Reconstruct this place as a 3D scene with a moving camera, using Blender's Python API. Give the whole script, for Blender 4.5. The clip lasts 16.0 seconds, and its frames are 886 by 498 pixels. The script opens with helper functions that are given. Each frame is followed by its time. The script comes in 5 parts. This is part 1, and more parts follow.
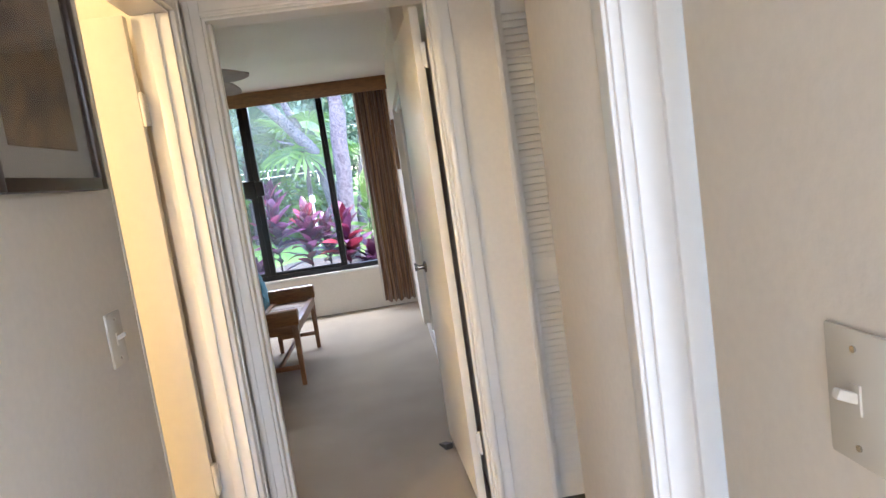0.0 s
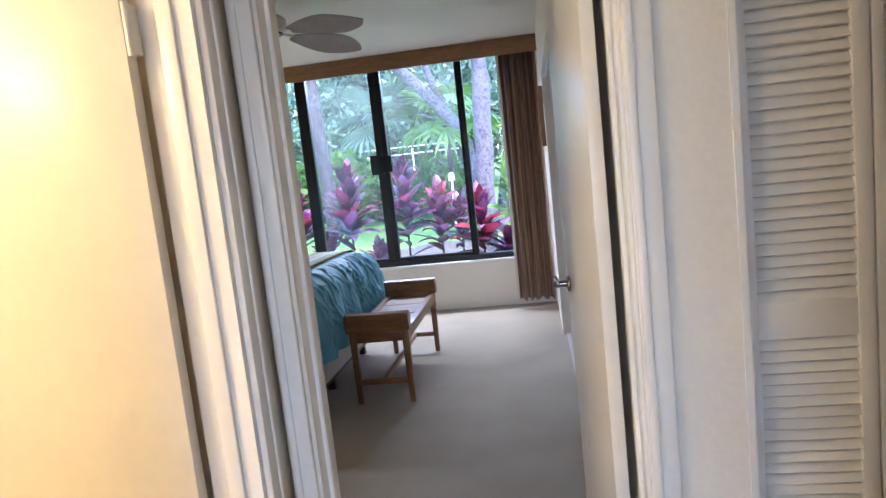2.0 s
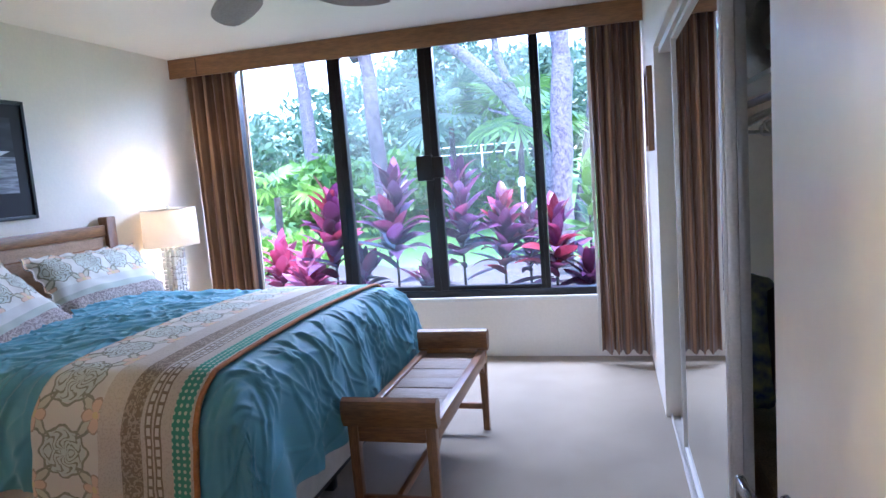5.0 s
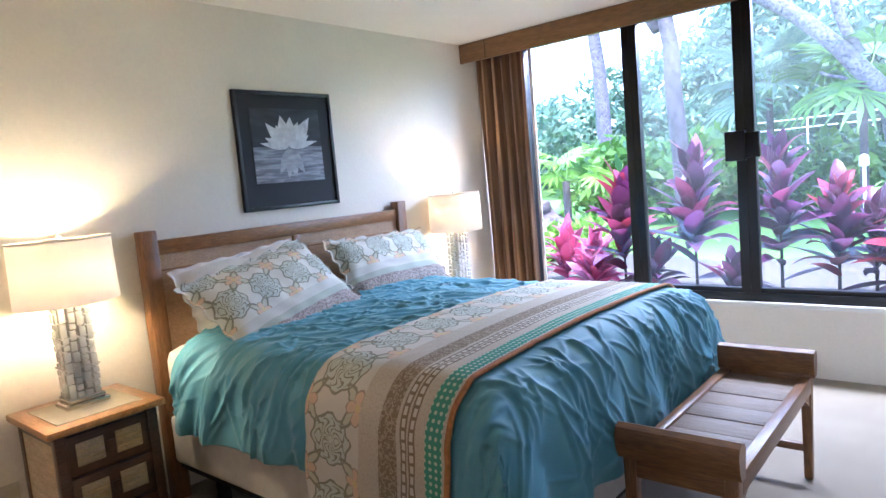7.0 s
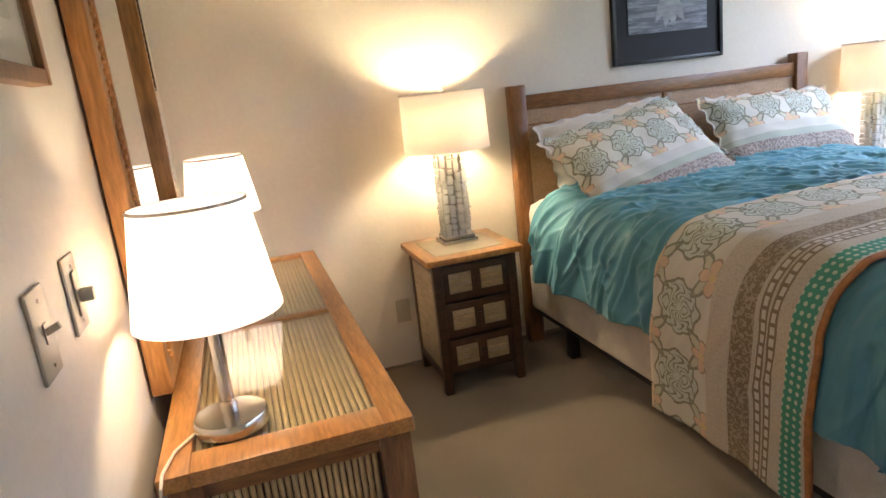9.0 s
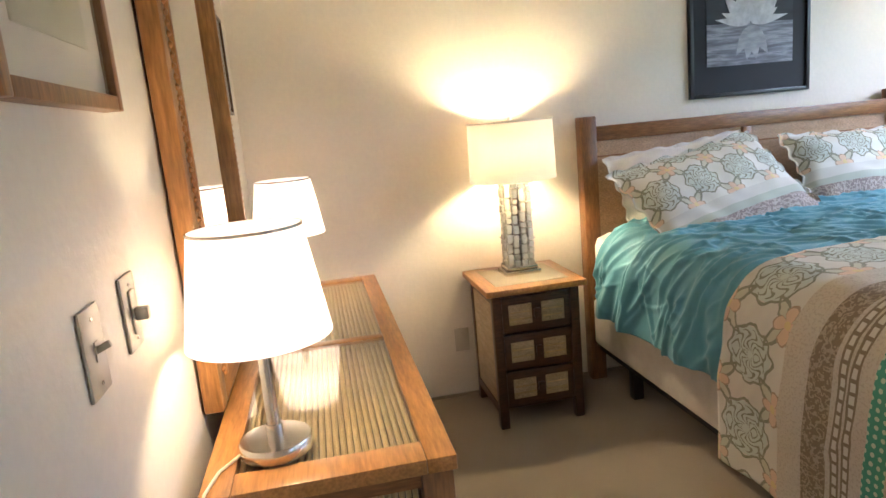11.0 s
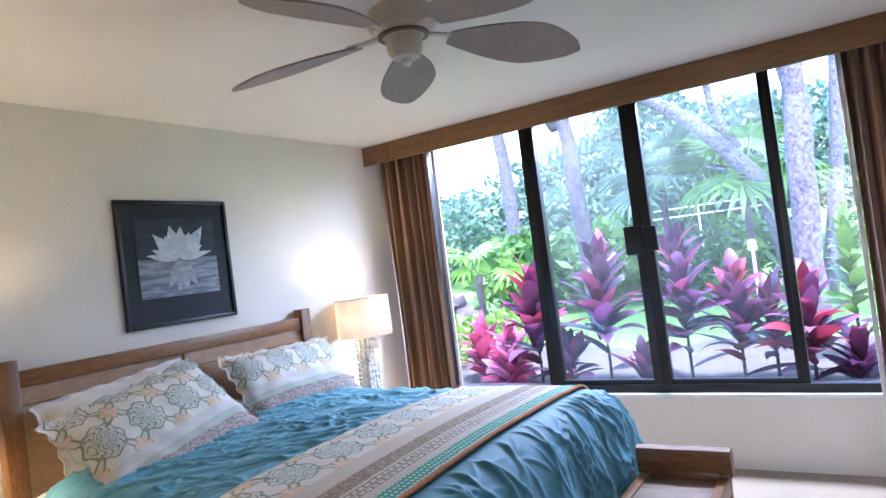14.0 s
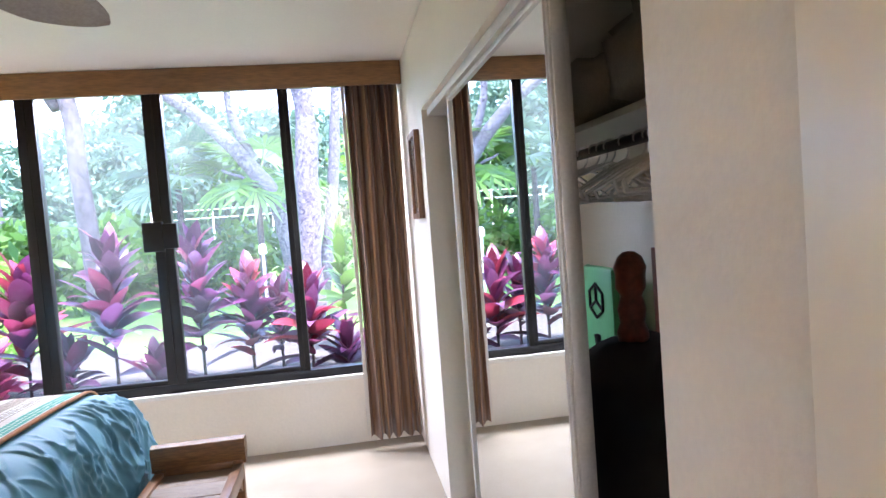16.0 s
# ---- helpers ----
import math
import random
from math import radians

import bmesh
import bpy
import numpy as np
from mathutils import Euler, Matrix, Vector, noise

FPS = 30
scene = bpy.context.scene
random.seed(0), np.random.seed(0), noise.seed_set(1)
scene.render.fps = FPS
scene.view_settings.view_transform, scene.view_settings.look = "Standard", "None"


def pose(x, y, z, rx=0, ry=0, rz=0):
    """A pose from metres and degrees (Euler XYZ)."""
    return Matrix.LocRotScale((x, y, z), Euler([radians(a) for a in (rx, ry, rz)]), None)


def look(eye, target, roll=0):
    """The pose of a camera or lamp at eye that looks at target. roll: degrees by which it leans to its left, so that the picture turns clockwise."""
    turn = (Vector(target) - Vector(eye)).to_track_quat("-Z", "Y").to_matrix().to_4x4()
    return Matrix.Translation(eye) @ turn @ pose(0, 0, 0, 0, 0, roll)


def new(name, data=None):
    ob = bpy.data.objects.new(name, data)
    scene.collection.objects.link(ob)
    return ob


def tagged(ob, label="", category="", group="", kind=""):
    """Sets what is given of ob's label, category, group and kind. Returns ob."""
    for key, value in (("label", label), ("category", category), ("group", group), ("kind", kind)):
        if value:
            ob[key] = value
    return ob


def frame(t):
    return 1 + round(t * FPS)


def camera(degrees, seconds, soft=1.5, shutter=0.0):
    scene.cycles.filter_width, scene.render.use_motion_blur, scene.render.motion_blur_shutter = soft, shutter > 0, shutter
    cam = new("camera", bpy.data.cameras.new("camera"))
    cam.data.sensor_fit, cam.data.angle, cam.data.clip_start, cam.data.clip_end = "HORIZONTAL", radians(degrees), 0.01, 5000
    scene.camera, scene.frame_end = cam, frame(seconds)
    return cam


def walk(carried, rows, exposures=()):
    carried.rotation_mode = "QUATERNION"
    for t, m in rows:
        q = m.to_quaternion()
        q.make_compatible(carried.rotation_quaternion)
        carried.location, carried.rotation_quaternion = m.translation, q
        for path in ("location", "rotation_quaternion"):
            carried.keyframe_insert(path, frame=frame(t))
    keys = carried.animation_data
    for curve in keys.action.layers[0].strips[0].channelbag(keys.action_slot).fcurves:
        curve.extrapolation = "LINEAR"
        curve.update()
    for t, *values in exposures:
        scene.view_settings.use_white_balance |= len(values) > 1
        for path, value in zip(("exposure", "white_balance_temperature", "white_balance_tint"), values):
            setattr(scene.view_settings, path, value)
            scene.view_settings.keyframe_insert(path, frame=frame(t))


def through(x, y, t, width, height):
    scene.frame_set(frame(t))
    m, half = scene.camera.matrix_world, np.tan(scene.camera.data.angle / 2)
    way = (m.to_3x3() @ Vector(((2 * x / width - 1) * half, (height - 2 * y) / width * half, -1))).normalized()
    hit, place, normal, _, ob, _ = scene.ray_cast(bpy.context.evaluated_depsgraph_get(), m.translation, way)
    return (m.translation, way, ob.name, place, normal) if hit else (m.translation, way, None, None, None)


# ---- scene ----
cam = camera(68.8, 16.0)
EXPOSURES = [(0.0, 3.6, 6200, 18), (1.5, 3.55, 5700, 19), (2.5, 3.45, 5400, 19), (3.0, 3.35, 5200, 19), (3.7, 3.3, 5000, 20), (5.8, 3.9, 5200, 25), (7.5, 3.85, 5600, 20), (8.5, 3.8, 6100, 20), (9.2, 3.85, 6100, 20), (11.3, 4.05, 5900, 17), (12.5, 3.85, 5700, 16), (14.0, 3.8, 5400, 24), (15.0, 3.85, 5700, 24), (15.5, 3.95, 5900, 24), (16.0, 4.1, 6100, 23)]
SKY, SUN, WINDOW_FILL = 0.15, 1.6, 37.0
LAMP, LAMP2, ROOM, HALL_FILL, FAN0 = 2.2, 0.43, 7.5, 0.9, 52.0
PATH = [
    (0, (1.215, -0.086, 1.398), (1.367, 1.894, 1.159), -8.2),
    (0.5, (1.239, 0.152, 1.386), (1.272, 2.137, 1.147), -7.5),
    (1, (1.216, 0.415, 1.385), (1.13, 2.398, 1.14), -6.9),
    (1.5, (1.258, 0.66, 1.392), (1.02, 2.63, 1.147), -6.7),
    (2, (1.27, 0.865, 1.381), (0.977, 2.828, 1.135), -6.2),
    (2.5, (1.21, 1.138, 1.392), (0.91, 3.101, 1.152), -5.7),
    (3, (1.225, 1.444, 1.379), (0.901, 3.403, 1.14), -5.2),
    (3.5, (1.233, 1.683, 1.385), (0.856, 3.633, 1.149), -5.0),
    (6, (1.065, 2.5, 1.447), (0.315, 4.342, 1.231), -4.1),
    (6.5, (1.044, 2.571, 1.439), (0.059, 4.298, 1.229), -4.4),
    (7, (1.024, 2.623, 1.428), (-0.262, 4.141, 1.218), -5.1),
    (7.5, (1.006, 2.667, 1.417), (-0.546, 3.909, 1.194), -5.9),
    (8, (0.988, 2.693, 1.409), (-0.727, 3.687, 1.143), -6.3),
    (8.5, (0.971, 2.709, 1.363), (-0.848, 3.47, 1.026), -6.7),
    (9, (0.961, 2.73, 1.335), (-0.904, 3.275, 0.86), -6.6),
    (11.5, (0.945, 2.766, 1.349), (-1.017, 3.035, 1.069), -5.4),
    (12, (0.95, 2.765, 1.396), (-1.026, 3.054, 1.292), -5.1),
    (12.5, (0.967, 2.783, 1.416), (-0.963, 3.308, 1.395), -5.4),
    (13, (1.004, 2.771, 1.504), (-0.753, 3.726, 1.503), -5.9),
    (13.5, (1.003, 2.788, 1.516), (-0.451, 4.161, 1.547), -6.8),
    (14, (1.003, 2.777, 1.488), (-0.064, 4.468, 1.533), -7.3),
    (14.5, (1.003, 2.77, 1.488), (0.339, 4.657, 1.511), -7.0),
    (15, (0.997, 2.751, 1.474), (0.773, 4.738, 1.472), -6.1),
    (15.5, (0.974, 2.73, 1.475), (1.039, 4.729, 1.447), -5.2),
    (16, (0.952, 2.715, 1.463), (1.265, 4.688, 1.368), -4.3),
]
walk(cam, [(t, look(eye, target, roll)) for t, eye, target, roll in PATH], EXPOSURES)

# ---- light ----
world = bpy.data.worlds.new("sky")
scene.world = world
world.use_nodes = True
wn = world.node_tree.nodes
sky = wn.new("ShaderNodeTexSky")
sky.sky_type, sky.sun_disc = "NISHITA", False
sky.sun_elevation, sky.sun_rotation = radians(70), radians(150)
world.node_tree.links.new(sky.outputs[0], wn["Background"].inputs[0])
wn["Background"].inputs[1].default_value = SKY

sun = new("sun", bpy.data.lights.new("sun", "SUN"))
sun.data.energy, sun.data.angle, sun.data.color = SUN, radians(12), (1.0, 0.95, 0.88)
sun.matrix_world = look((0, 0, 0), (-math.sin(radians(150)) * math.cos(radians(70)), -math.cos(radians(150)) * math.cos(radians(70)), -math.sin(radians(70))))

# added area lamp above the window head, out of sight, standing in for sky light
sky_fill = new("window_sky_fill", bpy.data.lights.new("window_sky_fill", "AREA"))
sky_fill.data.shape, sky_fill.data.size, sky_fill.data.size_y = "RECTANGLE", 3.0, 0.7
sky_fill.data.energy, sky_fill.data.color = WINDOW_FILL, (0.88, 0.94, 1.0)
sky_fill.matrix_world = look((-0.25, 7.75, 2.9), (-0.3, 4.9, 0.5))

# added area lamp in the unseen opening behind the hall, standing in for daylight
daylight = new("hall_daylight_fill", bpy.data.lights.new("hall_daylight_fill", "AREA"))
daylight.data.shape, daylight.data.size, daylight.data.size_y = "RECTANGLE", 0.9, 2.2
daylight.data.energy, daylight.data.color = HALL_FILL, (1.0, 0.97, 0.92)
daylight.matrix_world = look((1.085, -1.45, 1.15), (1.085, 2.0, 1.15))


def bulb(name, place, watts, colour=(1.0, 0.78, 0.42), radius=0.04):
    ob = new(name, bpy.data.lights.new(name, "POINT"))
    ob.data.energy, ob.data.color, ob.data.shadow_soft_size = watts, colour, radius
    ob.location = place
    return ob


# ---- materials ----
def material(name, colour, rough=0.6, metal=0.0, vary=0.12, scale=6.0, grain=0.0, grain_scale=120.0, bump=0.0, stretch=(1, 1, 1), second=None, sheen=0.0, random_tint=0.0, spec=0.5):
    m = bpy.data.materials.new(name)
    m.use_nodes = True
    n, l = m.node_tree.nodes, m.node_tree.links
    b = n["Principled BSDF"]
    b.inputs["Roughness"].default_value, b.inputs["Metallic"].default_value = rough, metal
    b.inputs["Specular IOR Level"].default_value = spec
    if sheen:
        b.inputs["Sheen Weight"].default_value = sheen
    tc, mp = n.new("ShaderNodeTexCoord"), n.new("ShaderNodeMapping")
    mp.inputs["Scale"].default_value = stretch
    l.new(tc.outputs["Object"], mp.inputs[0])
    big, fine = n.new("ShaderNodeTexNoise"), n.new("ShaderNodeTexNoise")
    big.inputs["Scale"].default_value, big.inputs["Detail"].default_value = scale, 4
    fine.inputs["Scale"].default_value, fine.inputs["Detail"].default_value = grain_scale, 3
    l.new(mp.outputs[0], big.inputs[0])
    l.new(mp.outputs[0], fine.inputs[0])
    mix = n.new("ShaderNodeMix")
    mix.data_type = "RGBA"
    lo = second or [c * (1 - vary) for c in colour]
    hi = colour if second else [min(1, c * (1 + vary)) for c in colour]
    mix.inputs[6].default_value, mix.inputs[7].default_value = (*lo, 1), (*hi, 1)
    ramp = n.new("ShaderNodeMapRange")
    ramp.inputs[1].default_value, ramp.inputs[2].default_value = 0.3, 0.7
    l.new(big.outputs[0], ramp.inputs[0])
    l.new(ramp.outputs[0], mix.inputs[0])
    out = mix.outputs[2]
    if grain:
        g = n.new("ShaderNodeMix")
        g.data_type, g.blend_type = "RGBA", "MULTIPLY"
        g.inputs[0].default_value = 1.0
        gr = n.new("ShaderNodeMapRange")
        gr.inputs[1].default_value, gr.inputs[2].default_value = 0.3, 0.7
        gr.inputs[3].default_value, gr.inputs[4].default_value = 1 - grain, 1 + grain * 0.4
        l.new(fine.outputs[0], gr.inputs[0])
        l.new(out, g.inputs[6])
        l.new(gr.outputs[0], g.inputs[7])
        out = g.outputs[2]
    if random_tint:
        oi, hs, rr = n.new("ShaderNodeObjectInfo"), n.new("ShaderNodeHueSaturation"), n.new("ShaderNodeMapRange")
        rr.inputs[3].default_value, rr.inputs[4].default_value = 1 - random_tint, 1 + random_tint
        l.new(oi.outputs["Random"], rr.inputs[0])
        l.new(rr.outputs[0], hs.inputs["Value"])
        l.new(out, hs.inputs["Color"])
        out = hs.outputs[0]
    l.new(out, b.inputs["Base Color"])
    if bump:
        bp = n.new("ShaderNodeBump")
        bp.inputs["Strength"].default_value, bp.inputs["Distance"].default_value = bump, 0.004
        l.new(fine.outputs[0], bp.inputs["Height"])
        l.new(bp.outputs[0], b.inputs["Normal"])
    return m


WALL = material("painted plaster", (0.78, 0.715, 0.615), 0.55, vary=0.03, scale=1.5, grain=0.03, grain_scale=60, bump=0.2)
CEIL = material("ceiling paint", (0.79, 0.745, 0.66), 0.5, vary=0.03, scale=1.2, grain=0.03, grain_scale=90, bump=0.15)
TRIM = material("gloss trim paint", (0.80, 0.77, 0.71), 0.3, vary=0.03, scale=3, grain=0.02, grain_scale=40, bump=0.05)
DOORP = material("door paint", (0.78, 0.73, 0.64), 0.33, vary=0.03, scale=2, grain=0.02, grain_scale=30, bump=0.05)
CARPET = material("carpet", (0.36, 0.30, 0.225), 0.95, vary=0.10, scale=2.5, grain=0.35, grain_scale=260, bump=0.9, sheen=0.2, spec=0.1)
WOOD = material("teak", (0.30, 0.135, 0.045), 0.35, scale=5, grain=0.35, grain_scale=22, stretch=(1, 9, 9), bump=0.06, second=(0.20, 0.085, 0.028))
WOODY = material("teak along", (0.30, 0.135, 0.045), 0.35, scale=5, grain=0.35, grain_scale=22, stretch=(9, 1, 9), bump=0.06, second=(0.20, 0.085, 0.028))
WOODZ = material("teak upright", (0.28, 0.125, 0.042), 0.38, scale=5, grain=0.35, grain_scale=22, stretch=(9, 9, 1), bump=0.06, second=(0.18, 0.078, 0.026))
HONEY = material("honey wood", (0.52, 0.25, 0.075), 0.3, scale=4, grain=0.3, grain_scale=20, stretch=(1, 8, 8), bump=0.05, second=(0.38, 0.17, 0.05))
HONEYZ = material("honey wood upright", (0.48, 0.23, 0.07), 0.32, scale=4, grain=0.35, grain_scale=18, stretch=(8, 8, 1), bump=0.06, second=(0.32, 0.14, 0.04))
DARKW = material("dark stained wood", (0.10, 0.045, 0.02), 0.35, scale=5, grain=0.4, grain_scale=25, stretch=(6, 1, 6), bump=0.06, second=(0.06, 0.028, 0.014))
VAL = material("valance wood", (0.27, 0.13, 0.045), 0.4, scale=3, grain=0.3, grain_scale=16, stretch=(1, 10, 10), bump=0.05, second=(0.19, 0.09, 0.03))
BAMBOO = material("bamboo slat", (0.60, 0.45, 0.24), 0.4, scale=8, grain=0.25, grain_scale=30, stretch=(12, 1, 1), bump=0.05, second=(0.47, 0.33, 0.16), random_tint=0.16)
WEAVE = material("woven rattan", (0.58, 0.46, 0.30), 0.6, scale=12, grain=0.45, grain_scale=150, stretch=(1, 1, 4), bump=0.5, second=(0.45, 0.34, 0.2))
CANE = material("woven cane seat", (0.33, 0.225, 0.15), 0.5, scale=10, grain=0.4, grain_scale=110, stretch=(1, 6, 1), bump=0.5, second=(0.23, 0.15, 0.095), random_tint=0.1)
METAL = material("brushed nickel", (0.58, 0.55, 0.50), 0.22, 1.0, vary=0.05, grain=0.1, grain_scale=90)
CHROME = material("polished nickel", (0.22, 0.21, 0.20), 0.15, 1.0, vary=0.05)
ALU = material("aluminium door frame", (0.62, 0.59, 0.54), 0.4, 0.35, vary=0.06, scale=9, grain=0.08)
BRONZE = material("dark bronze aluminium", (0.014, 0.014, 0.016), 0.35, 0.3, vary=0.2, scale=8)
BLACK = material("black frame lacquer", (0.010, 0.011, 0.014), 0.35, vary=0.2)
PLATE = material("ivory switch plate", (0.50, 0.45, 0.36), 0.35, vary=0.04)
WHITEP = material("white plastic", (0.75, 0.74, 0.72), 0.4, vary=0.03)
LINEN = material("white linen", (0.74, 0.70, 0.64), 0.85, vary=0.05, scale=20, grain=0.1, grain_scale=300, bump=0.2)
BOXSP = material("quilted white ticking", (0.66, 0.62, 0.55), 0.85, vary=0.06, scale=20, grain=0.12, grain_scale=200, bump=0.3)
BLUE = material("blue cotton comforter", (0.115, 0.33, 0.425), 0.55, vary=0.06, scale=3, grain=0.06, grain_scale=500, bump=0.06, sheen=0.1, spec=0.3)
FANM = material("fan blade wicker", (0.36, 0.31, 0.26), 0.6, vary=0.08, scale=6, grain=0.15, grain_scale=90, bump=0.2)
FANW = material("fan body ivory enamel", (0.62, 0.57, 0.48), 0.35, vary=0.05)
FRAMEB = material("dark brown picture frame", (0.035, 0.02, 0.013), 0.35, grain=0.2)
DIRT = material("garden soil", (0.24, 0.21, 0.17), 0.95, vary=0.3, scale=3, grain=0.5, grain_scale=40, bump=0.8)
RUBBER = material("dark rubber", (0.03, 0.025, 0.02), 0.6)
CARVED = material("carved reddish wood", (0.24, 0.065, 0.04), 0.28, vary=0.35, scale=20, grain=0.3, grain_scale=50, bump=0.2)
CLOTHK = material("black cloth", (0.012, 0.013, 0.016), 0.8, vary=0.3, scale=6)
CLOTHW = material("crumpled white sheet", (0.5, 0.45, 0.38), 0.85, vary=0.12, scale=5, grain=0.1, bump=0.2)
GREENB = material("green plastic board", (0.14, 0.55, 0.24), 0.4, vary=0.08)
BLUEP = material("blue print cloth", (0.02, 0.07, 0.30), 0.7, vary=0.5, scale=18, second=(0.55, 0.6, 0.25))
MATB = material("grey mat board", (0.30, 0.31, 0.30), 0.8, vary=0.03)
MATW = material("white mat board", (0.62, 0.60, 0.56), 0.8, vary=0.03)
CORD = material("ivory cord", (0.7, 0.63, 0.5), 0.5)
BARK = material("pale mottled bark", (0.24, 0.225, 0.25), 0.9, scale=26, grain=0.5, grain_scale=60, bump=0.9, second=(0.05, 0.047, 0.06))
BARKD = material("grey brown bark", (0.12, 0.105, 0.11), 0.9, scale=9, grain=0.5, grain_scale=25, bump=0.9, second=(0.06, 0.05, 0.055))


def emit(name, colour, strength, base=(0.9, 0.85, 0.75), spread=1.0):
    """A lamp shade: thin cloth that lets its bulb's light through."""
    m = bpy.data.materials.new(name)
    m.use_nodes = True
    n, l = m.node_tree.nodes, m.node_tree.links
    out = n["Material Output"]
    n.remove(n["Principled BSDF"])
    d, t, mix = n.new("ShaderNodeBsdfDiffuse"), n.new("ShaderNodeBsdfTranslucent"), n.new("ShaderNodeMixShader")
    e, add = n.new("ShaderNodeEmission"), n.new("ShaderNodeAddShader")
    tc, ns, mr = n.new("ShaderNodeTexCoord"), n.new("ShaderNodeTexNoise"), n.new("ShaderNodeMix")
    ns.inputs["Scale"].default_value = 160
    mr.data_type = "RGBA"
    mr.inputs[6].default_value, mr.inputs[7].default_value = (*[c * 0.9 for c in base], 1), (*base, 1)
    l.new(tc.outputs["Object"], ns.inputs[0])
    l.new(ns.outputs[0], mr.inputs[0])
    l.new(mr.outputs[2], d.inputs[0])
    l.new(mr.outputs[2], t.inputs[0])
    mix.inputs[0].default_value = spread
    l.new(d.outputs[0], mix.inputs[1])
    l.new(t.outputs[0], mix.inputs[2])
    e.inputs[0].default_value, e.inputs[1].default_value = (*colour, 1), strength
    l.new(mix.outputs[0], add.inputs[0])
    l.new(e.outputs[0], add.inputs[1])
    l.new(add.outputs[0], out.inputs[0])
    return m


SHADE = emit("linen shade", (1.0, 0.72, 0.42), 0.03, (0.80, 0.74, 0.64), 0.22)
SHADEW = emit("white shade", (1.0, 0.80, 0.62), 0.06, (0.85, 0.80, 0.74), 0.75)


def glass(name, haze=0.0, tint=(0.98, 0.97, 0.99), gloss=0.025):
    m = bpy.data.materials.new(name)
    m.use_nodes = True
    n, l = m.node_tree.nodes, m.node_tree.links
    n.remove(n["Principled BSDF"])
    t, g, fr, mix = n.new("ShaderNodeBsdfTransparent"), n.new("ShaderNodeBsdfGlossy"), n.new("ShaderNodeLayerWeight"), n.new("ShaderNodeMixShader")
    t.inputs[0].default_value = (*tint, 1)
    g.inputs["Roughness"].default_value = 0.02
    pw, sc = n.new("ShaderNodeMath"), n.new("ShaderNodeMath")
    pw.operation, sc.operation = "POWER", "MULTIPLY_ADD"
    pw.inputs[1].default_value, sc.inputs[1].default_value, sc.inputs[2].default_value = 5.0, 0.9, gloss
    l.new(fr.outputs["Facing"], pw.inputs[0])
    l.new(pw.outputs[0], sc.inputs[0])
    l.new(sc.outputs[0], mix.inputs[0])
    l.new(t.outputs[0], mix.inputs[1])
    l.new(g.outputs[0], mix.inputs[2])
    out = mix.outputs[0]
    if haze:
        d, tr, ad, dirt = n.new("ShaderNodeBsdfTranslucent"), n.new("ShaderNodeTexNoise"), n.new("ShaderNodeMixShader"), n.new("ShaderNodeMapRange")
        tc, mp = n.new("ShaderNodeTexCoord"), n.new("ShaderNodeMapping")
        mp.inputs["Scale"].default_value = (1, 1, 0.35)
        l.new(tc.outputs["Object"], mp.inputs[0])
        l.new(mp.outputs[0], tr.inputs[0])
        tr.inputs["Scale"].default_value, tr.inputs["Detail"].default_value = 5, 6
        dirt.inputs[1].default_value, dirt.inputs[2].default_value = 0.35, 0.75
        dirt.inputs[3].default_value, dirt.inputs[4].default_value = haze * 0.6, haze * 1.5
        l.new(tr.outputs[0], dirt.inputs[0])
        d.inputs[0].default_value = (0.75, 0.85, 0.85, 1)
        l.new(dirt.outputs[0], ad.inputs[0])
        l.new(out, ad.inputs[1])
        l.new(d.outputs[0], ad.inputs[2])
        out = ad.outputs[0]
    l.new(out, n["Material Output"].inputs[0])
    return m


PANE = glass("window glass")
PANED = glass("dusty window glass", 0.015)
CRYSTAL = bpy.data.materials.new("cut glass")
CRYSTAL.use_nodes = True
_b = CRYSTAL.node_tree.nodes["Principled BSDF"]
_b.inputs["Transmission Weight"].default_value, _b.inputs["Roughness"].default_value, _b.inputs["IOR"].default_value = 0.6, 0.08, 1.45
_b.inputs["Base Color"].default_value = (0.97, 0.95, 0.90, 1)
MIRROR = bpy.data.materials.new("mirror")
MIRROR.use_nodes = True
_b = MIRROR.node_tree.nodes["Principled BSDF"]
_b.inputs["Metallic"].default_value, _b.inputs["Roughness"].default_value, _b.inputs["Base Color"].default_value = 1.0, 0.01, (0.86, 0.89, 0.88, 1)


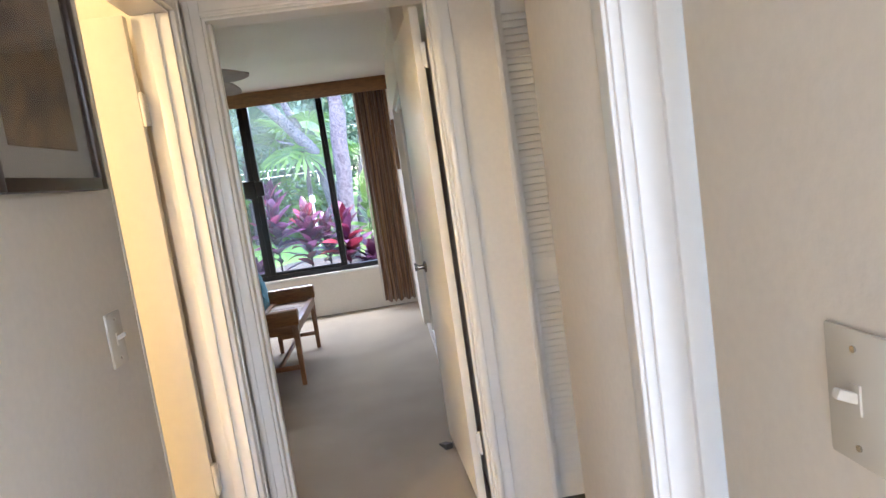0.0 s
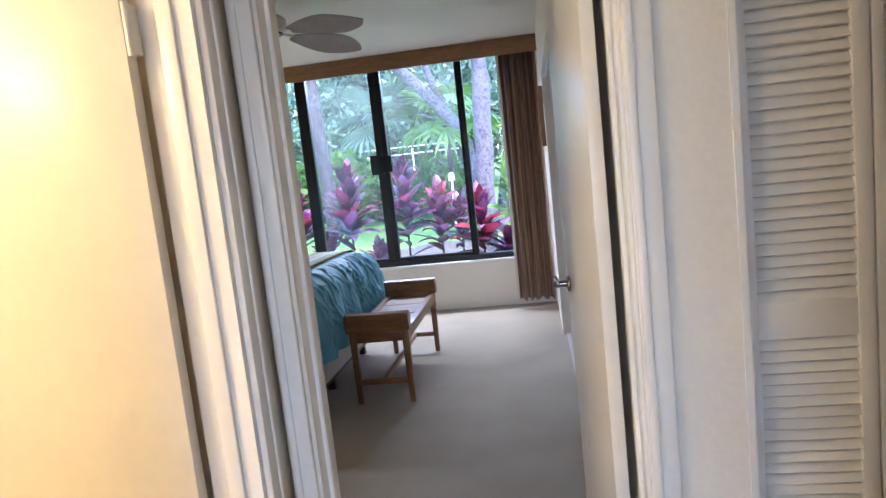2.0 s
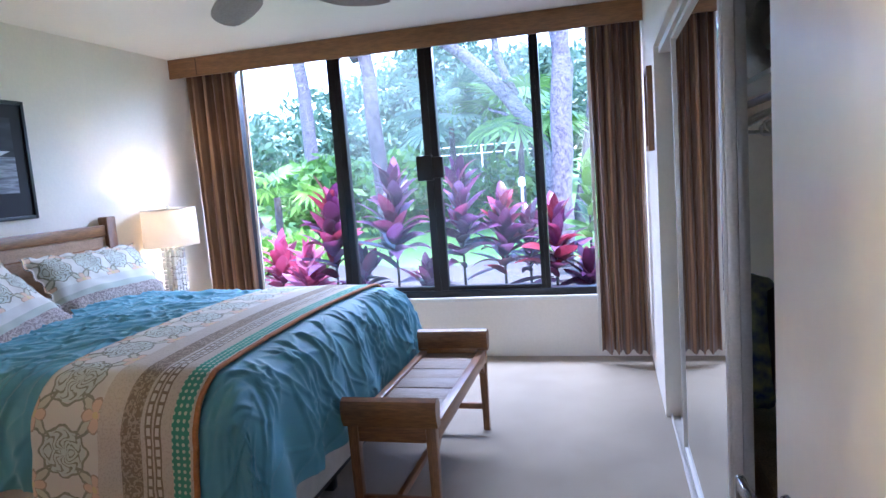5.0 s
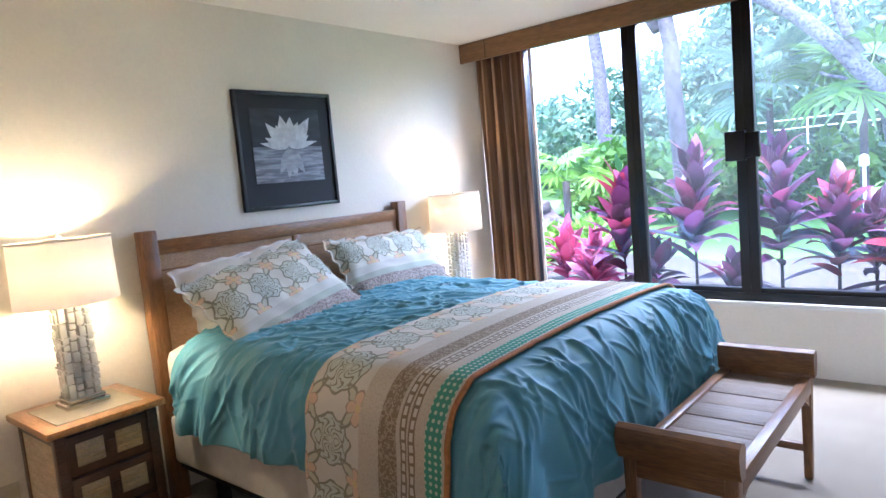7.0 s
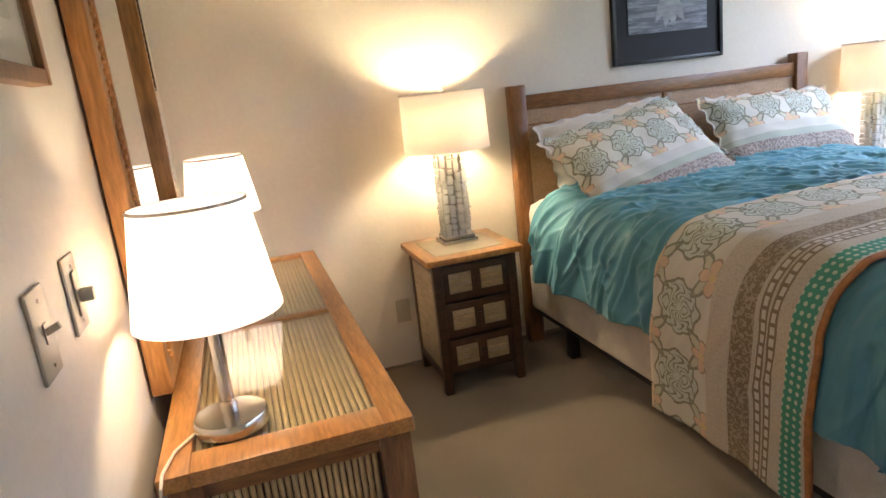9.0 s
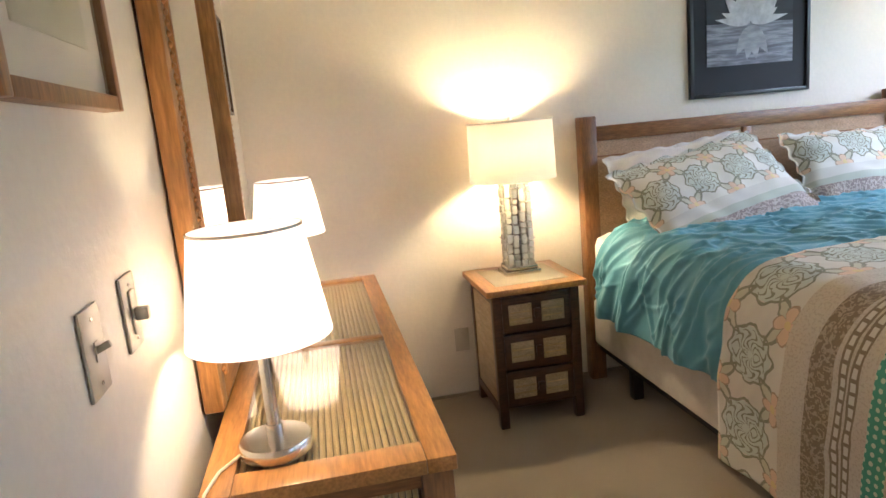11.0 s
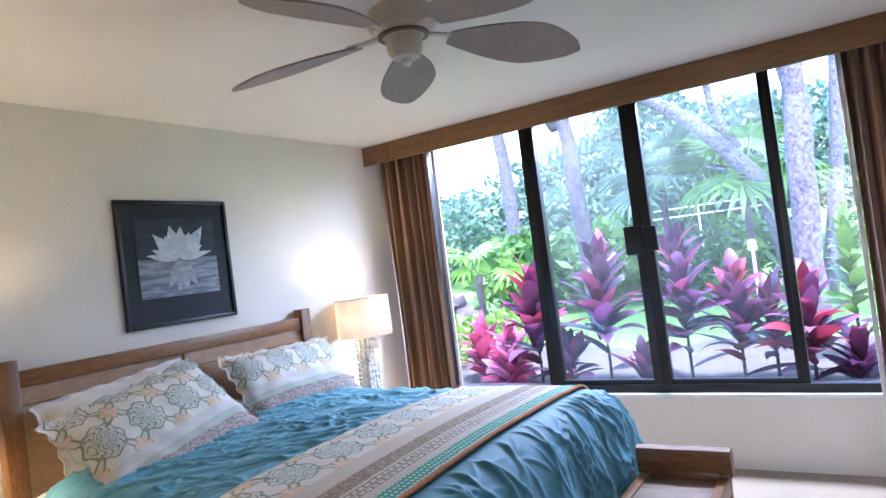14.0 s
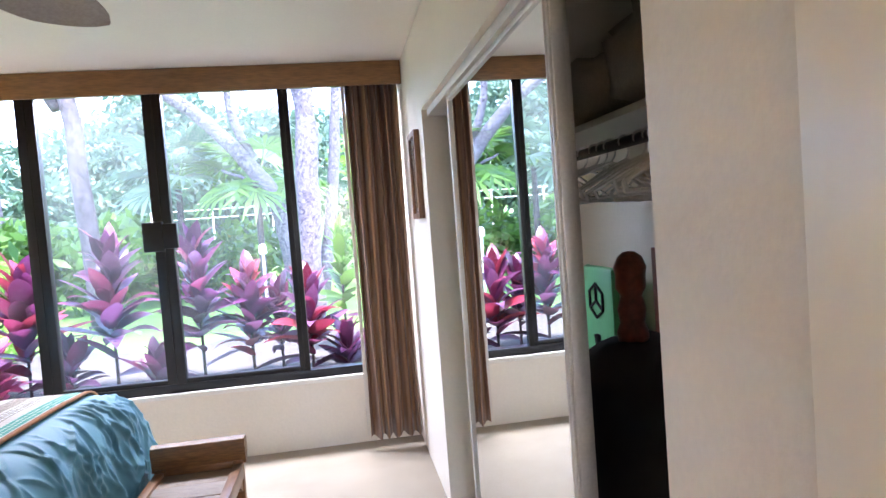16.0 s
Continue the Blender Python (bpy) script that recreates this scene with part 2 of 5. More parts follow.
class Nodes:
    """Short hand for arithmetic in a node tree."""

    def __init__(self, m):
        m.use_nodes = True
        self.t, self.n, self.l = m.node_tree, m.node_tree.nodes, m.node_tree.links
        self.bsdf = self.n["Principled BSDF"]

    def put(self, socket, value):
        if isinstance(value, bpy.types.NodeSocket):
            self.l.new(value, socket)
        else:
            socket.default_value = value

    def math(self, op, a, b=0.0, c=0.0):
        x = self.n.new("ShaderNodeMath")
        x.operation = op
        for s, v in zip(x.inputs, (a, b, c)):
            self.put(s, v)
        return x.outputs[0]

    def band(self, v, lo, hi):
        return self.math("MULTIPLY", self.math("GREATER_THAN", v, lo), self.math("LESS_THAN", v, hi))

    def mix(self, f, a, b):
        x = self.n.new("ShaderNodeMix")
        x.data_type = "RGBA"
        self.put(x.inputs[0], f)
        self.put(x.inputs[6], a if isinstance(a, bpy.types.NodeSocket) else (*a, 1))
        self.put(x.inputs[7], b if isinstance(b, bpy.types.NodeSocket) else (*b, 1))
        return x.outputs[2]

    def uv(self):
        u, s = self.n.new("ShaderNodeUVMap"), self.n.new("ShaderNodeSeparateXYZ")
        u.uv_map = "UVMap"
        self.l.new(u.outputs[0], s.inputs[0])
        self.raw = u.outputs[0]
        return s.outputs[0], s.outputs[1]

    def noise(self, scale, detail=3):
        x = self.n.new("ShaderNodeTexNoise")
        x.inputs["Scale"].default_value, x.inputs["Detail"].default_value = scale, detail
        self.l.new(self.raw, x.inputs[0])
        return x.outputs[0]


def medallions(k, u, v, ground, size):
    """Lattice of leafy ovals with orange stars at the crossings, on a pale ground."""
    wob = k.math("MULTIPLY", k.math("SUBTRACT", k.noise(30), 0.5), 0.09)
    fu = k.math("SUBTRACT", k.math("FRACT", k.math("ADD", k.math("DIVIDE", u, size), wob)), 0.5)
    fv = k.math("SUBTRACT", k.math("FRACT", k.math("ADD", k.math("DIVIDE", v, size), wob)), 0.5)
    r = k.math("SQRT", k.math("ADD", k.math("MULTIPLY", fu, fu), k.math("MULTIPLY", fv, fv)))
    th = k.math("ARCTAN2", fv, fu)
    cu, cv = k.math("SUBTRACT", 0.5, k.math("ABSOLUTE", fu)), k.math("SUBTRACT", 0.5, k.math("ABSOLUTE", fv))
    rc = k.math("SQRT", k.math("ADD", k.math("MULTIPLY", cu, cu), k.math("MULTIPLY", cv, cv)))
    tc = k.math("ARCTAN2", cv, cu)
    star = k.math("SUBTRACT", rc, k.math("ADD", 0.06, k.math("MULTIPLY", k.math("ABSOLUTE", k.math("COSINE", k.math("MULTIPLY", tc, 2.0))), 0.15)))
    leaf = k.math("SUBTRACT", k.math("ABSOLUTE", k.math("SUBTRACT", cu, cv)), k.math("MULTIPLY", k.math("SINE", k.math("MULTIPLY", rc, 8.0)), 0.10))
    ring = k.math("ABSOLUTE", k.math("SUBTRACT", r, k.math("ADD", 0.37, k.math("MULTIPLY", k.math("COSINE", k.math("MULTIPLY", th, 8.0)), 0.022))))
    curl = k.math("SINE", k.math("ADD", k.math("MULTIPLY", k.math("ABSOLUTE", th), 6.0), k.math("MULTIPLY", k.math("COSINE", k.math("MULTIPLY", r, 24.0)), 2.6)))
    vine = k.math("LESS_THAN", k.math("ABSOLUTE", curl), 0.5)
    olive = k.mix(k.noise(60), (0.16, 0.17, 0.12), (0.36, 0.35, 0.27))
    c = k.mix(k.math("LESS_THAN", r, 0.36), ground, (0.55, 0.60, 0.54))
    c = k.mix(k.math("MULTIPLY", vine, k.band(r, 0.05, 0.32)), c, olive)
    c = k.mix(k.math("LESS_THAN", ring, 0.018), c, olive)
    c = k.mix(k.math("MULTIPLY", k.math("LESS_THAN", leaf, 0.0), k.math("GREATER_THAN", r, 0.40)), c, (0.56, 0.55, 0.43))
    c = k.mix(k.math("MULTIPLY", k.math("LESS_THAN", k.math("ABSOLUTE", leaf), 0.03), k.band(rc, 0.08, 0.40)), c, olive)
    c = k.mix(k.math("LESS_THAN", star, 0.012), c, (0.40, 0.30, 0.22))
    c = k.mix(k.math("LESS_THAN", star, -0.012), c, (0.68, 0.50, 0.36))
    return k.mix(k.math("LESS_THAN", rc, 0.05), c, (0.68, 0.55, 0.28))


def runner_cloth():
    m = bpy.data.materials.new("printed runner cloth")
    k = Nodes(m)
    u, v = k.uv()
    c = medallions(k, u, v, (0.64, 0.61, 0.54), 0.235)
    sp = k.math("GREATER_THAN", k.noise(150), 0.55)
    bei = k.mix(sp, (0.56, 0.50, 0.41), (0.48, 0.42, 0.33))
    c = k.mix(k.math("GREATER_THAN", u, 0.25), c, bei)
    bn = k.math("GREATER_THAN", k.math("SINE", k.math("MULTIPLY", k.noise(50), 26.0)), 0.5)
    c = k.mix(k.band(u, 0.335, 0.405), c, k.mix(bn, (0.23, 0.175, 0.115), (0.40, 0.33, 0.24)))
    for lo in (0.418, 0.448):
        dash = k.math("GREATER_THAN", k.math("FRACT", k.math("MULTIPLY", v, 32.0)), 0.3)
        mid = k.math("MULTIPLY", dash, k.band(u, lo + 0.006, lo + 0.018))
        c = k.mix(k.band(u, lo, lo + 0.024), c, k.mix(mid, (0.23, 0.18, 0.125), (0.62, 0.58, 0.5)))
    fu, fv = k.math("SUBTRACT", k.math("FRACT", k.math("MULTIPLY", u, 48.0)), 0.5), k.math("SUBTRACT", k.math("FRACT", k.math("MULTIPLY", v, 48.0)), 0.5)
    dot = k.math("LESS_THAN", k.math("ADD", k.math("MULTIPLY", fu, fu), k.math("MULTIPLY", fv, fv)), 0.07)
    c = k.mix(k.band(u, 0.51, 0.573), c, k.mix(dot, (0.06, 0.30, 0.21), (0.52, 0.62, 0.48)))
    c = k.mix(k.math("GREATER_THAN", u, 0.584), c, (0.46, 0.19, 0.07))
    k.l.new(c, k.bsdf.inputs["Base Color"])
    k.bsdf.inputs["Roughness"].default_value = 0.8
    return m


def sham_cloth():
    m = bpy.data.materials.new("printed sham cloth")
    k = Nodes(m)
    u, v = k.uv()
    c = medallions(k, u, v, (0.66, 0.65, 0.59), 0.21)
    bn = k.math("GREATER_THAN", k.math("SINE", k.math("MULTIPLY", k.noise(50), 26.0)), 0.2)
    c = k.mix(k.math("LESS_THAN", v, 0.20), c, (0.58, 0.57, 0.52))
    c = k.mix(k.band(v, 0.03, 0.115), c, k.mix(bn, (0.24, 0.19, 0.17), (0.42, 0.36, 0.32)))
    c = k.mix(k.band(v, 0.115, 0.15), c, (0.42, 0.45, 0.38))
    k.l.new(c, k.bsdf.inputs["Base Color"])
    k.bsdf.inputs["Roughness"].default_value = 0.8
    return m


RUNNER, SHAM = runner_cloth(), sham_cloth()


# ---- mesh helpers ----
def box(bm, x0, y0, z0, x1, y1, z1, bevel=0.0, m=None):
    r = bmesh.ops.create_cube(bm, size=1.0, matrix=Matrix.Translation(((x0 + x1) / 2, (y0 + y1) / 2, (z0 + z1) / 2)) @ Matrix.Diagonal((x1 - x0, y1 - y0, z1 - z0, 1)))
    if bevel:
        vs = set(r["verts"])
        es = [e for e in bm.edges if e.verts[0] in vs and e.verts[1] in vs]
        done = bmesh.ops.bevel(bm, geom=es, offset=bevel, segments=2, affect="EDGES", profile=0.5)
        vs = {v for f in done["faces"] for v in f.verts} | {v for v in vs if v.is_valid}
    else:
        vs = set(r["verts"])
    if m is not None:
        bmesh.ops.transform(bm, matrix=m, verts=[v for v in vs if v.is_valid])
    return bm


def boxes(*rows, bevel=0.0):
    bm = bmesh.new()
    for r in rows:
        box(bm, *r, bevel=bevel)
    return bm


def rod(bm, a, b, r0, r1=None, seg=12):
    a, b = Vector(a), Vector(b)
    d = b - a
    m = Matrix.Translation((a + b) / 2) @ d.to_track_quat("Z", "Y").to_matrix().to_4x4()
    bmesh.ops.create_cone(bm, cap_ends=True, segments=seg, radius1=r0, radius2=r0 if r1 is None else r1, depth=d.length, matrix=m)
    return bm


def tube(points, radius, seg=8):
    bm = bmesh.new()
    for a, b in zip(points, points[1:]):
        rod(bm, a, b, radius, seg=seg)
    return bm


def lathe(profile, seg=32, sx=1.0, sy=1.0, place=(0, 0, 0)):
    bm = bmesh.new()
    rings = [[bm.verts.new((place[0] + r * sx * math.cos(math.tau * i / seg), place[1] + r * sy * math.sin(math.tau * i / seg), place[2] + z)) for i in range(seg)] for r, z in profile]
    for a, b in zip(rings, rings[1:]):
        for i in range(seg):
            bm.faces.new((a[i], a[(i + 1) % seg], b[(i + 1) % seg], b[i]))
    return bm


def mesh(name, bm, mat, smooth=None):
    me = bpy.data.meshes.new(name)
    bmesh.ops.recalc_face_normals(bm, faces=bm.faces)
    bm.to_mesh(me)
    bm.free()
    me.materials.append(mat)
    if smooth is not None:
        me.shade_smooth() if smooth >= 180 else (me.shade_smooth(), me.set_sharp_from_angle(angle=radians(smooth)))
    return me


def part(name, bm, mat, parent, label="", smooth=40):
    ob = new(name, mesh(name, bm, mat, smooth))
    ob.parent = parent
    if label:
        tagged(ob, label)
    return ob


def thing(name, place, label, category, group="", kind="", rz=0.0):
    ob = new(name)
    ob.empty_display_size = 0.05
    ob.matrix_basis = pose(*place, 0, 0, rz)
    return tagged(ob, label, category, group, kind)


def solid(name, bm, mat, label, category, group="", kind="", smooth=40):
    return tagged(new(name, mesh(name, bm, mat, smooth)), label, category, group, kind)


def structure(name, bm, mat, label, category="wall"):
    return solid(name, bm, mat, label, category, kind="structure")


# ---- the rooms ----
CH = 2.44
structure("floor", boxes((-3.0, -1.5, -0.12, 3.4, 7.06, 0.0)), CARPET, "beige cut pile carpet with soft worn patches", "floor")
structure("ceiling", boxes((-3.0, -1.5, CH, 3.4, 7.3, CH + 0.12)), CEIL, "off white painted plaster ceiling", "ceiling")
structure("wall_west", boxes((-2.18, 2.46, 0, -2.06, 7.2, CH)), WALL, "cream painted wall behind the bed")
structure("wall_south", boxes((-2.18, 2.34, 0, 0.655, 2.46, CH), (0.655, 2.34, 2.06, 1.495, 2.46, CH), (1.495, 2.34, 0, 1.70, 2.46, CH), (1.70, 2.34, 2.06, 2.45, 2.46, CH)), WALL, "cream painted wall between hall and bedroom")
structure("wall_east", boxes((1.475, 2.46, 0, 1.57, 3.735, CH), (1.40, 3.735, 2.0, 1.53, 5.89, CH), (1.40, 5.89, 0, 1.53, 7.2, CH)), WALL, "cream painted wall with the closet opening")
structure("closet_wall", boxes((2.10, 3.55, 0, 2.2, 6.0, CH), (1.53, 5.89, 0, 2.1, 5.98, CH), (1.57, 3.55, 0, 2.1, 3.64, CH)), WALL, "white closet lining walls")
structure("wall_north", boxes((-2.18, 7.06, -0.2, 1.53, 7.20, 0.47), (-2.06, 7.06, 0.47, -1.78, 7.20, CH), (1.32, 7.06, 0.47, 1.40, 7.20, CH), (-1.78, 7.06, 2.42, 1.32, 7.20, CH)), WALL, "cream painted window wall with a low sill")
structure("hall_wall_west", boxes((0.485, -1.4, 0, 0.605, 1.45, CH), (0.485, 1.45, 2.06, 0.605, 2.20, CH), (0.485, 2.20, 0, 0.605, 2.34, CH), bevel=0.004), WALL, "cream hall wall with an open doorway")
structure("hall_wall_east", boxes((1.57, -1.4, 0, 1.69, 0.63, CH), (1.57, 0.63, 2.06, 1.69, 0.82, CH), (1.57, 0.82, 0, 1.69, 1.324, CH), (1.69, 1.204, 0, 2.45, 1.324, CH), bevel=0.006), WALL, "cream hall wall with rounded plaster corners")
# south wall is out of view; its opening is added to let daylight in
structure("hall_wall_south", boxes((0.485, -1.5, 0, 0.62, -1.4, CH), (1.55, -1.5, 0, 1.69, -1.4, CH), (0.62, -1.5, 2.36, 1.55, -1.4, CH)), WALL, "plain cream unseen wall with an opening added for daylight behind the hall")
structure("alcove_wall", boxes((2.45, 1.204, 0, 2.57, 3.1, CH), (1.60, 3.0, 0, 2.45, 3.1, CH)), WALL, "plain cream wall round the linen closet")
structure("side_room_wall", boxes((-1.5, -0.1, 0, -1.38, 2.34, CH), (-1.38, -0.1, 0, 0.485, 0.02, CH)), WALL, "cream walls of the lamp lit side room")
structure("bath_wall", boxes((3.2, -1.4, 0, 3.32, -0.6, CH), (3.2, 0.9, 0, 3.32, 1.324, CH), (3.2, -0.6, 0, 3.32, 0.9, 0.9), (3.2, -0.6, 2.1, 3.32, 0.9, CH), (1.69, -1.5, 0, 3.32, -1.4, CH), (2.57, 1.204, 0, 3.2, 1.324, CH)), WALL, "white walls of the daylit side room with a window")

# bedroom window: sill, dark frame, stiles, panes, latch
w = thing("window_1", (0, 7.10, 0), "wide dark bronze sliding window over a white sill", "window", kind="structure")
part("window_frame", boxes((-1.78, -0.04, 0.47, 1.32, 0.05, 0.525), (-1.78, -0.04, 2.39, 1.32, 0.05, 2.42), (-1.78, -0.04, 0.525, -1.745, 0.05, 2.39), (1.285, -0.04, 0.525, 1.32, 0.05, 2.39), bevel=0.003), BRONZE, w)
for x0, x1, d in ((-0.945, -0.835, 0.0), (-0.205, -0.09, -0.01), (0.628, 0.695, 0.0)):
    part("stile", boxes((x0, -0.03 + d, 0.525, x1, 0.03 + d, 2.39), ((x0 + x1) / 2 - 0.004, -0.036 + d, 0.525, (x0 + x1) / 2 + 0.004, -0.03 + d, 2.39), bevel=0.002), BRONZE, w)
part("bottom_rail", boxes((-0.835, -0.028, 0.525, 0.628, 0.022, 0.555), bevel=0.002), BRONZE, w)
part("latch", boxes((-0.262, -0.085, 1.385, -0.14, -0.04, 1.575), (-0.15, -0.075, 1.40, -0.055, -0.042, 1.56), bevel=0.006), BRONZE, w, "black plastic sash latch")
for x0, x1, gm in ((-1.745, -0.945, PANE), (-0.835, -0.205, PANED), (-0.09, 0.628, PANED), (0.695, 1.285, PANE)):
    p = part("pane", boxes((x0, 0.004, 0.525, x1, 0.010, 2.39)), gm, w)
    p.visible_shadow = False
part("window_sill", boxes((-1.80, -0.075, 0.44, 1.34, -0.0405, 0.472), bevel=0.006), TRIM, w, "white painted sill")
part("jamb_liner", boxes((-1.80, -0.06, 0.47, -1.78, -0.042, 2.42), bevel=0.002), TRIM, w, "white jamb edge")

# valance over the curtains
v = thing("valance", (0, 0, 0), "stained wooden curtain valance running wall to wall", "valance")
part("face_board", boxes((-2.058, 6.655, 2.295, 1.398, 6.675, 2.437), bevel=0.003), VAL, v)
part("top_board", boxes((-2.058, 6.675, 2.42, 1.398, 7.05, 2.437)), VAL, v)
part("joint_strip", boxes((-1.82, 6.652, 2.298, -1.815, 6.656, 2.434)), DARKW, v)


def curtain(x0, x1, z0, z1, y, folds, seed):
    rnd = random.Random(seed)
    bm = bmesh.new()
    n, m = folds * 14, 16
    ph = [rnd.uniform(-0.5, 0.5) for _ in range(folds + 2)]
    grid = []
    for j in range(m + 1):
        row, h = [], j / m
        for i in range(n + 1):
            s = i / n
            k = s * folds
            wob = ph[int(k)] * (1 - k % 1) + ph[int(k) + 1] * (k % 1)
            a = 0.042 * (0.75 + 0.3 * h) * (1 + 0.3 * wob)
            x = x0 + (x1 - x0) * s + 0.012 * math.sin(h * 3 + k * 2 + wob) * (1 - h)
            yy = y + a * math.sin(math.tau * k + 0.9 * wob + 0.4 * math.sin(h * 5)) + 0.008 * math.sin(math.tau * k * 2.3 + h)
            zz = z0 + (z1 - z0) * h + (0.012 * math.sin(math.tau * k + 1) if j == 0 else 0)
            row.append(bm.verts.new((x, yy, zz)))
        grid.append(row)
    for j in range(m):
        for i in range(n):
            bm.faces.new((grid[j][i], grid[j][i + 1], grid[j + 1][i + 1], grid[j + 1][i]))
    return bm


def striped_cloth():
    m = bpy.data.materials.new("brown striped drape")
    k = Nodes(m)
    u = k.n.new("ShaderNodeTexCoord")
    s = k.n.new("ShaderNodeSeparateXYZ")
    k.l.new(u.outputs["Object"], s.inputs[0])
    k.raw = u.outputs["Object"]
    a = k.math("SINE", k.math("MULTIPLY", s.outputs[0], 170.0))
    b = k.math("SINE", k.math("ADD", k.math("MULTIPLY", s.outputs[0], 61.0), k.math("MULTIPLY", s.outputs[1], 40.0)))
    c = k.mix(k.math("GREATER_THAN", a, 0.25), (0.17, 0.08, 0.04), (0.26, 0.135, 0.065))
    c = k.mix(k.math("GREATER_THAN", b, 0.72), c, (0.38, 0.21, 0.10))
    c = k.mix(k.math("MULTIPLY", k.noise(220), 0.5), c, (0.09, 0.042, 0.022))
    k.l.new(c, k.bsdf.inputs["Base Color"])
    k.bsdf.inputs["Roughness"].default_value = 0.75
    k.bsdf.inputs["Sheen Weight"].default_value = 0.2
    return m


DRAPE = striped_cloth()
LINING = material("white drape lining", (0.7, 0.66, 0.6), 0.9, vary=0.05)
for x0, x1, z0, folds, seed, edge in ((-2.04, -1.60, 0.09, 5, 3, -1.585), (1.06, 1.385, 0.085, 5, 8, 1.045)):
    c = thing("curtain", ((x0 + x1) / 2, 6.86, z0), "floor length brown striped pleated drape, drawn open", "curtain", "window drapes")
    cb = curtain(x0, x1, z0, 2.415, 6.86, folds, seed)
    bmesh.ops.translate(cb, vec=(-(x0 + x1) / 2, -6.86, -z0), verts=cb.verts)
    o = part("panel", cb, DRAPE, c, smooth=180)
    so = o.modifiers.new("thickness", "SOLIDIFY")
    so.thickness = 0.004
    e = edge - (x0 + x1) / 2
    part("lining_edge", boxes((e - 0.012, 0.03, 0.01, e + 0.012, 0.045, 2.32), bevel=0.003), LINING, c, "white lining turned at the edge")

# baseboards
structure("baseboard", boxes((-2.058, 2.462, 0.0, -2.046, 7.05, 0.012)), CARPET, "carpet edge turned up along the wall", "baseboard")

# bedroom doorway: jamb, casing, hinges, door
t = thing("door_1", (0, 0, 0), "white painted bedroom doorway with moulded casing", "door frame", kind="structure")
part("jamb", boxes((0.655, 2.34, 0, 0.68, 2.46, 2.06), (1.47, 2.34, 0, 1.495, 2.46, 2.06), (0.68, 2.34, 2.035, 1.47, 2.46, 2.06)), TRIM, t)
part("stop", boxes((0.68, 2.385, 0, 0.692, 2.42, 2.035), (1.458, 2.385, 0, 1.47, 2.42, 2.035), bevel=0.002), TRIM, t)
for x0, x1 in ((0.612, 0.672), (1.478, 1.545)):
    part("casing", boxes((x0, 2.322, 0, x1, 2.34, 2.105), (x0 + 0.004, 2.314, 0, x0 + 0.026, 2.324, 2.10), bevel=0.005), TRIM, t)
part("casing", boxes((0.672, 2.322, 2.043, 1.478, 2.34, 2.105), (0.672, 2.314, 2.05, 1.478, 2.323, 2.062), bevel=0.003), TRIM, t)
part("casing", boxes((0.60, 2.46, 0, 0.672, 2.475, 2.105), (0.672, 2.46, 2.043, 1.45, 2.475, 2.105), bevel=0.003), TRIM, t)
part("strike_plate", boxes((0.679, 2.425, 0.88, 0.6815, 2.455, 0.96)), METAL, t, "worn metal strike plate")

d = thing("bedroom_door", (1.446, 2.468, 0), "white flush bedroom door swung open against the wall", "door", rz=3.4)
part("leaf", boxes((-0.037, 0.004, 0.012, -0.002, 0.772, 2.03), bevel=0.002), DOORP, d)
for z in (0.22, 1.80):
    h = part("hinge", boxes((-0.010, -0.004, z, 0.004, 0.003, z + 0.09)), TRIM, d, "painted butt hinge")
    k = rod(bmesh.new(), (0.004, 0.0, z - 0.004), (0.004, 0.0, z + 0.094), 0.006)
    part("pin", k, TRIM, h)
hd = part("handle", lathe([(0.001, 0.0), (0.026, 0.0), (0.030, 0.004), (0.028, 0.010), (0.012, 0.014), (0.010, 0.045), (0.001, 0.046)], 24), CHROME, d, "dark nickel lever handle")
hd.matrix_basis = pose(-0.037, 0.705, 0.93, 0, -90, 0)
lv = boxes((-0.012, -0.012, 0.036, 0.012, 0.10, 0.050), bevel=0.005)
box(lv, -0.030, 0.085, 0.036, 0.012, 0.105, 0.050, bevel=0.005)
part("lever", lv, CHROME, hd)
part("latch_plate", boxes((-0.031, 0.7715, 0.90, -0.008, 0.7735, 0.96)), METAL, d, "latch face plate")
st = thing("door_stop", (1.33, 3.10, 0), "small dark rubber wedge door stop on the carpet", "door stop", rz=20)
wb = boxes((-0.02, -0.045, 0.0, 0.02, 0.045, 0.03))
for q in wb.verts:
    if q.co.y > 0 and q.co.z > 0.01:
        q.co.z = 0.006
part("wedge", wb, RUBBER, st)

# side room doorway in the hall
t = thing("door_2", (0, 0, 0), "cream painted side room doorway with casing", "door frame", kind="structure")
part("jamb", boxes((0.485, 2.175, 0, 0.605, 2.20, 2.06), (0.485, 1.45, 2.035, 0.605, 2.175, 2.06), (0.485, 1.45, 0, 0.605, 1.462, 2.035)), TRIM, t)
part("stop", boxes((0.53, 2.163, 0, 0.565, 2.175, 2.035), bevel=0.002), TRIM, t)
part("casing", boxes((0.605, 2.19, 0, 0.622, 2.25, 2.10), (0.61, 2.228, 0, 0.627, 2.243, 2.095), bevel=0.003), TRIM, t)
part("casing", boxes((0.605, 1.45, 2.043, 0.622, 2.19, 2.10), bevel=0.003), TRIM, t)
d = thing("side_room_door", (0.478, 2.168, 0), "cream flush door standing open into the side room", "door", rz=0)
part("leaf", boxes((-0.70, -0.036, 0.012, -0.004, -0.001, 2.03), bevel=0.002), DOORP, d)
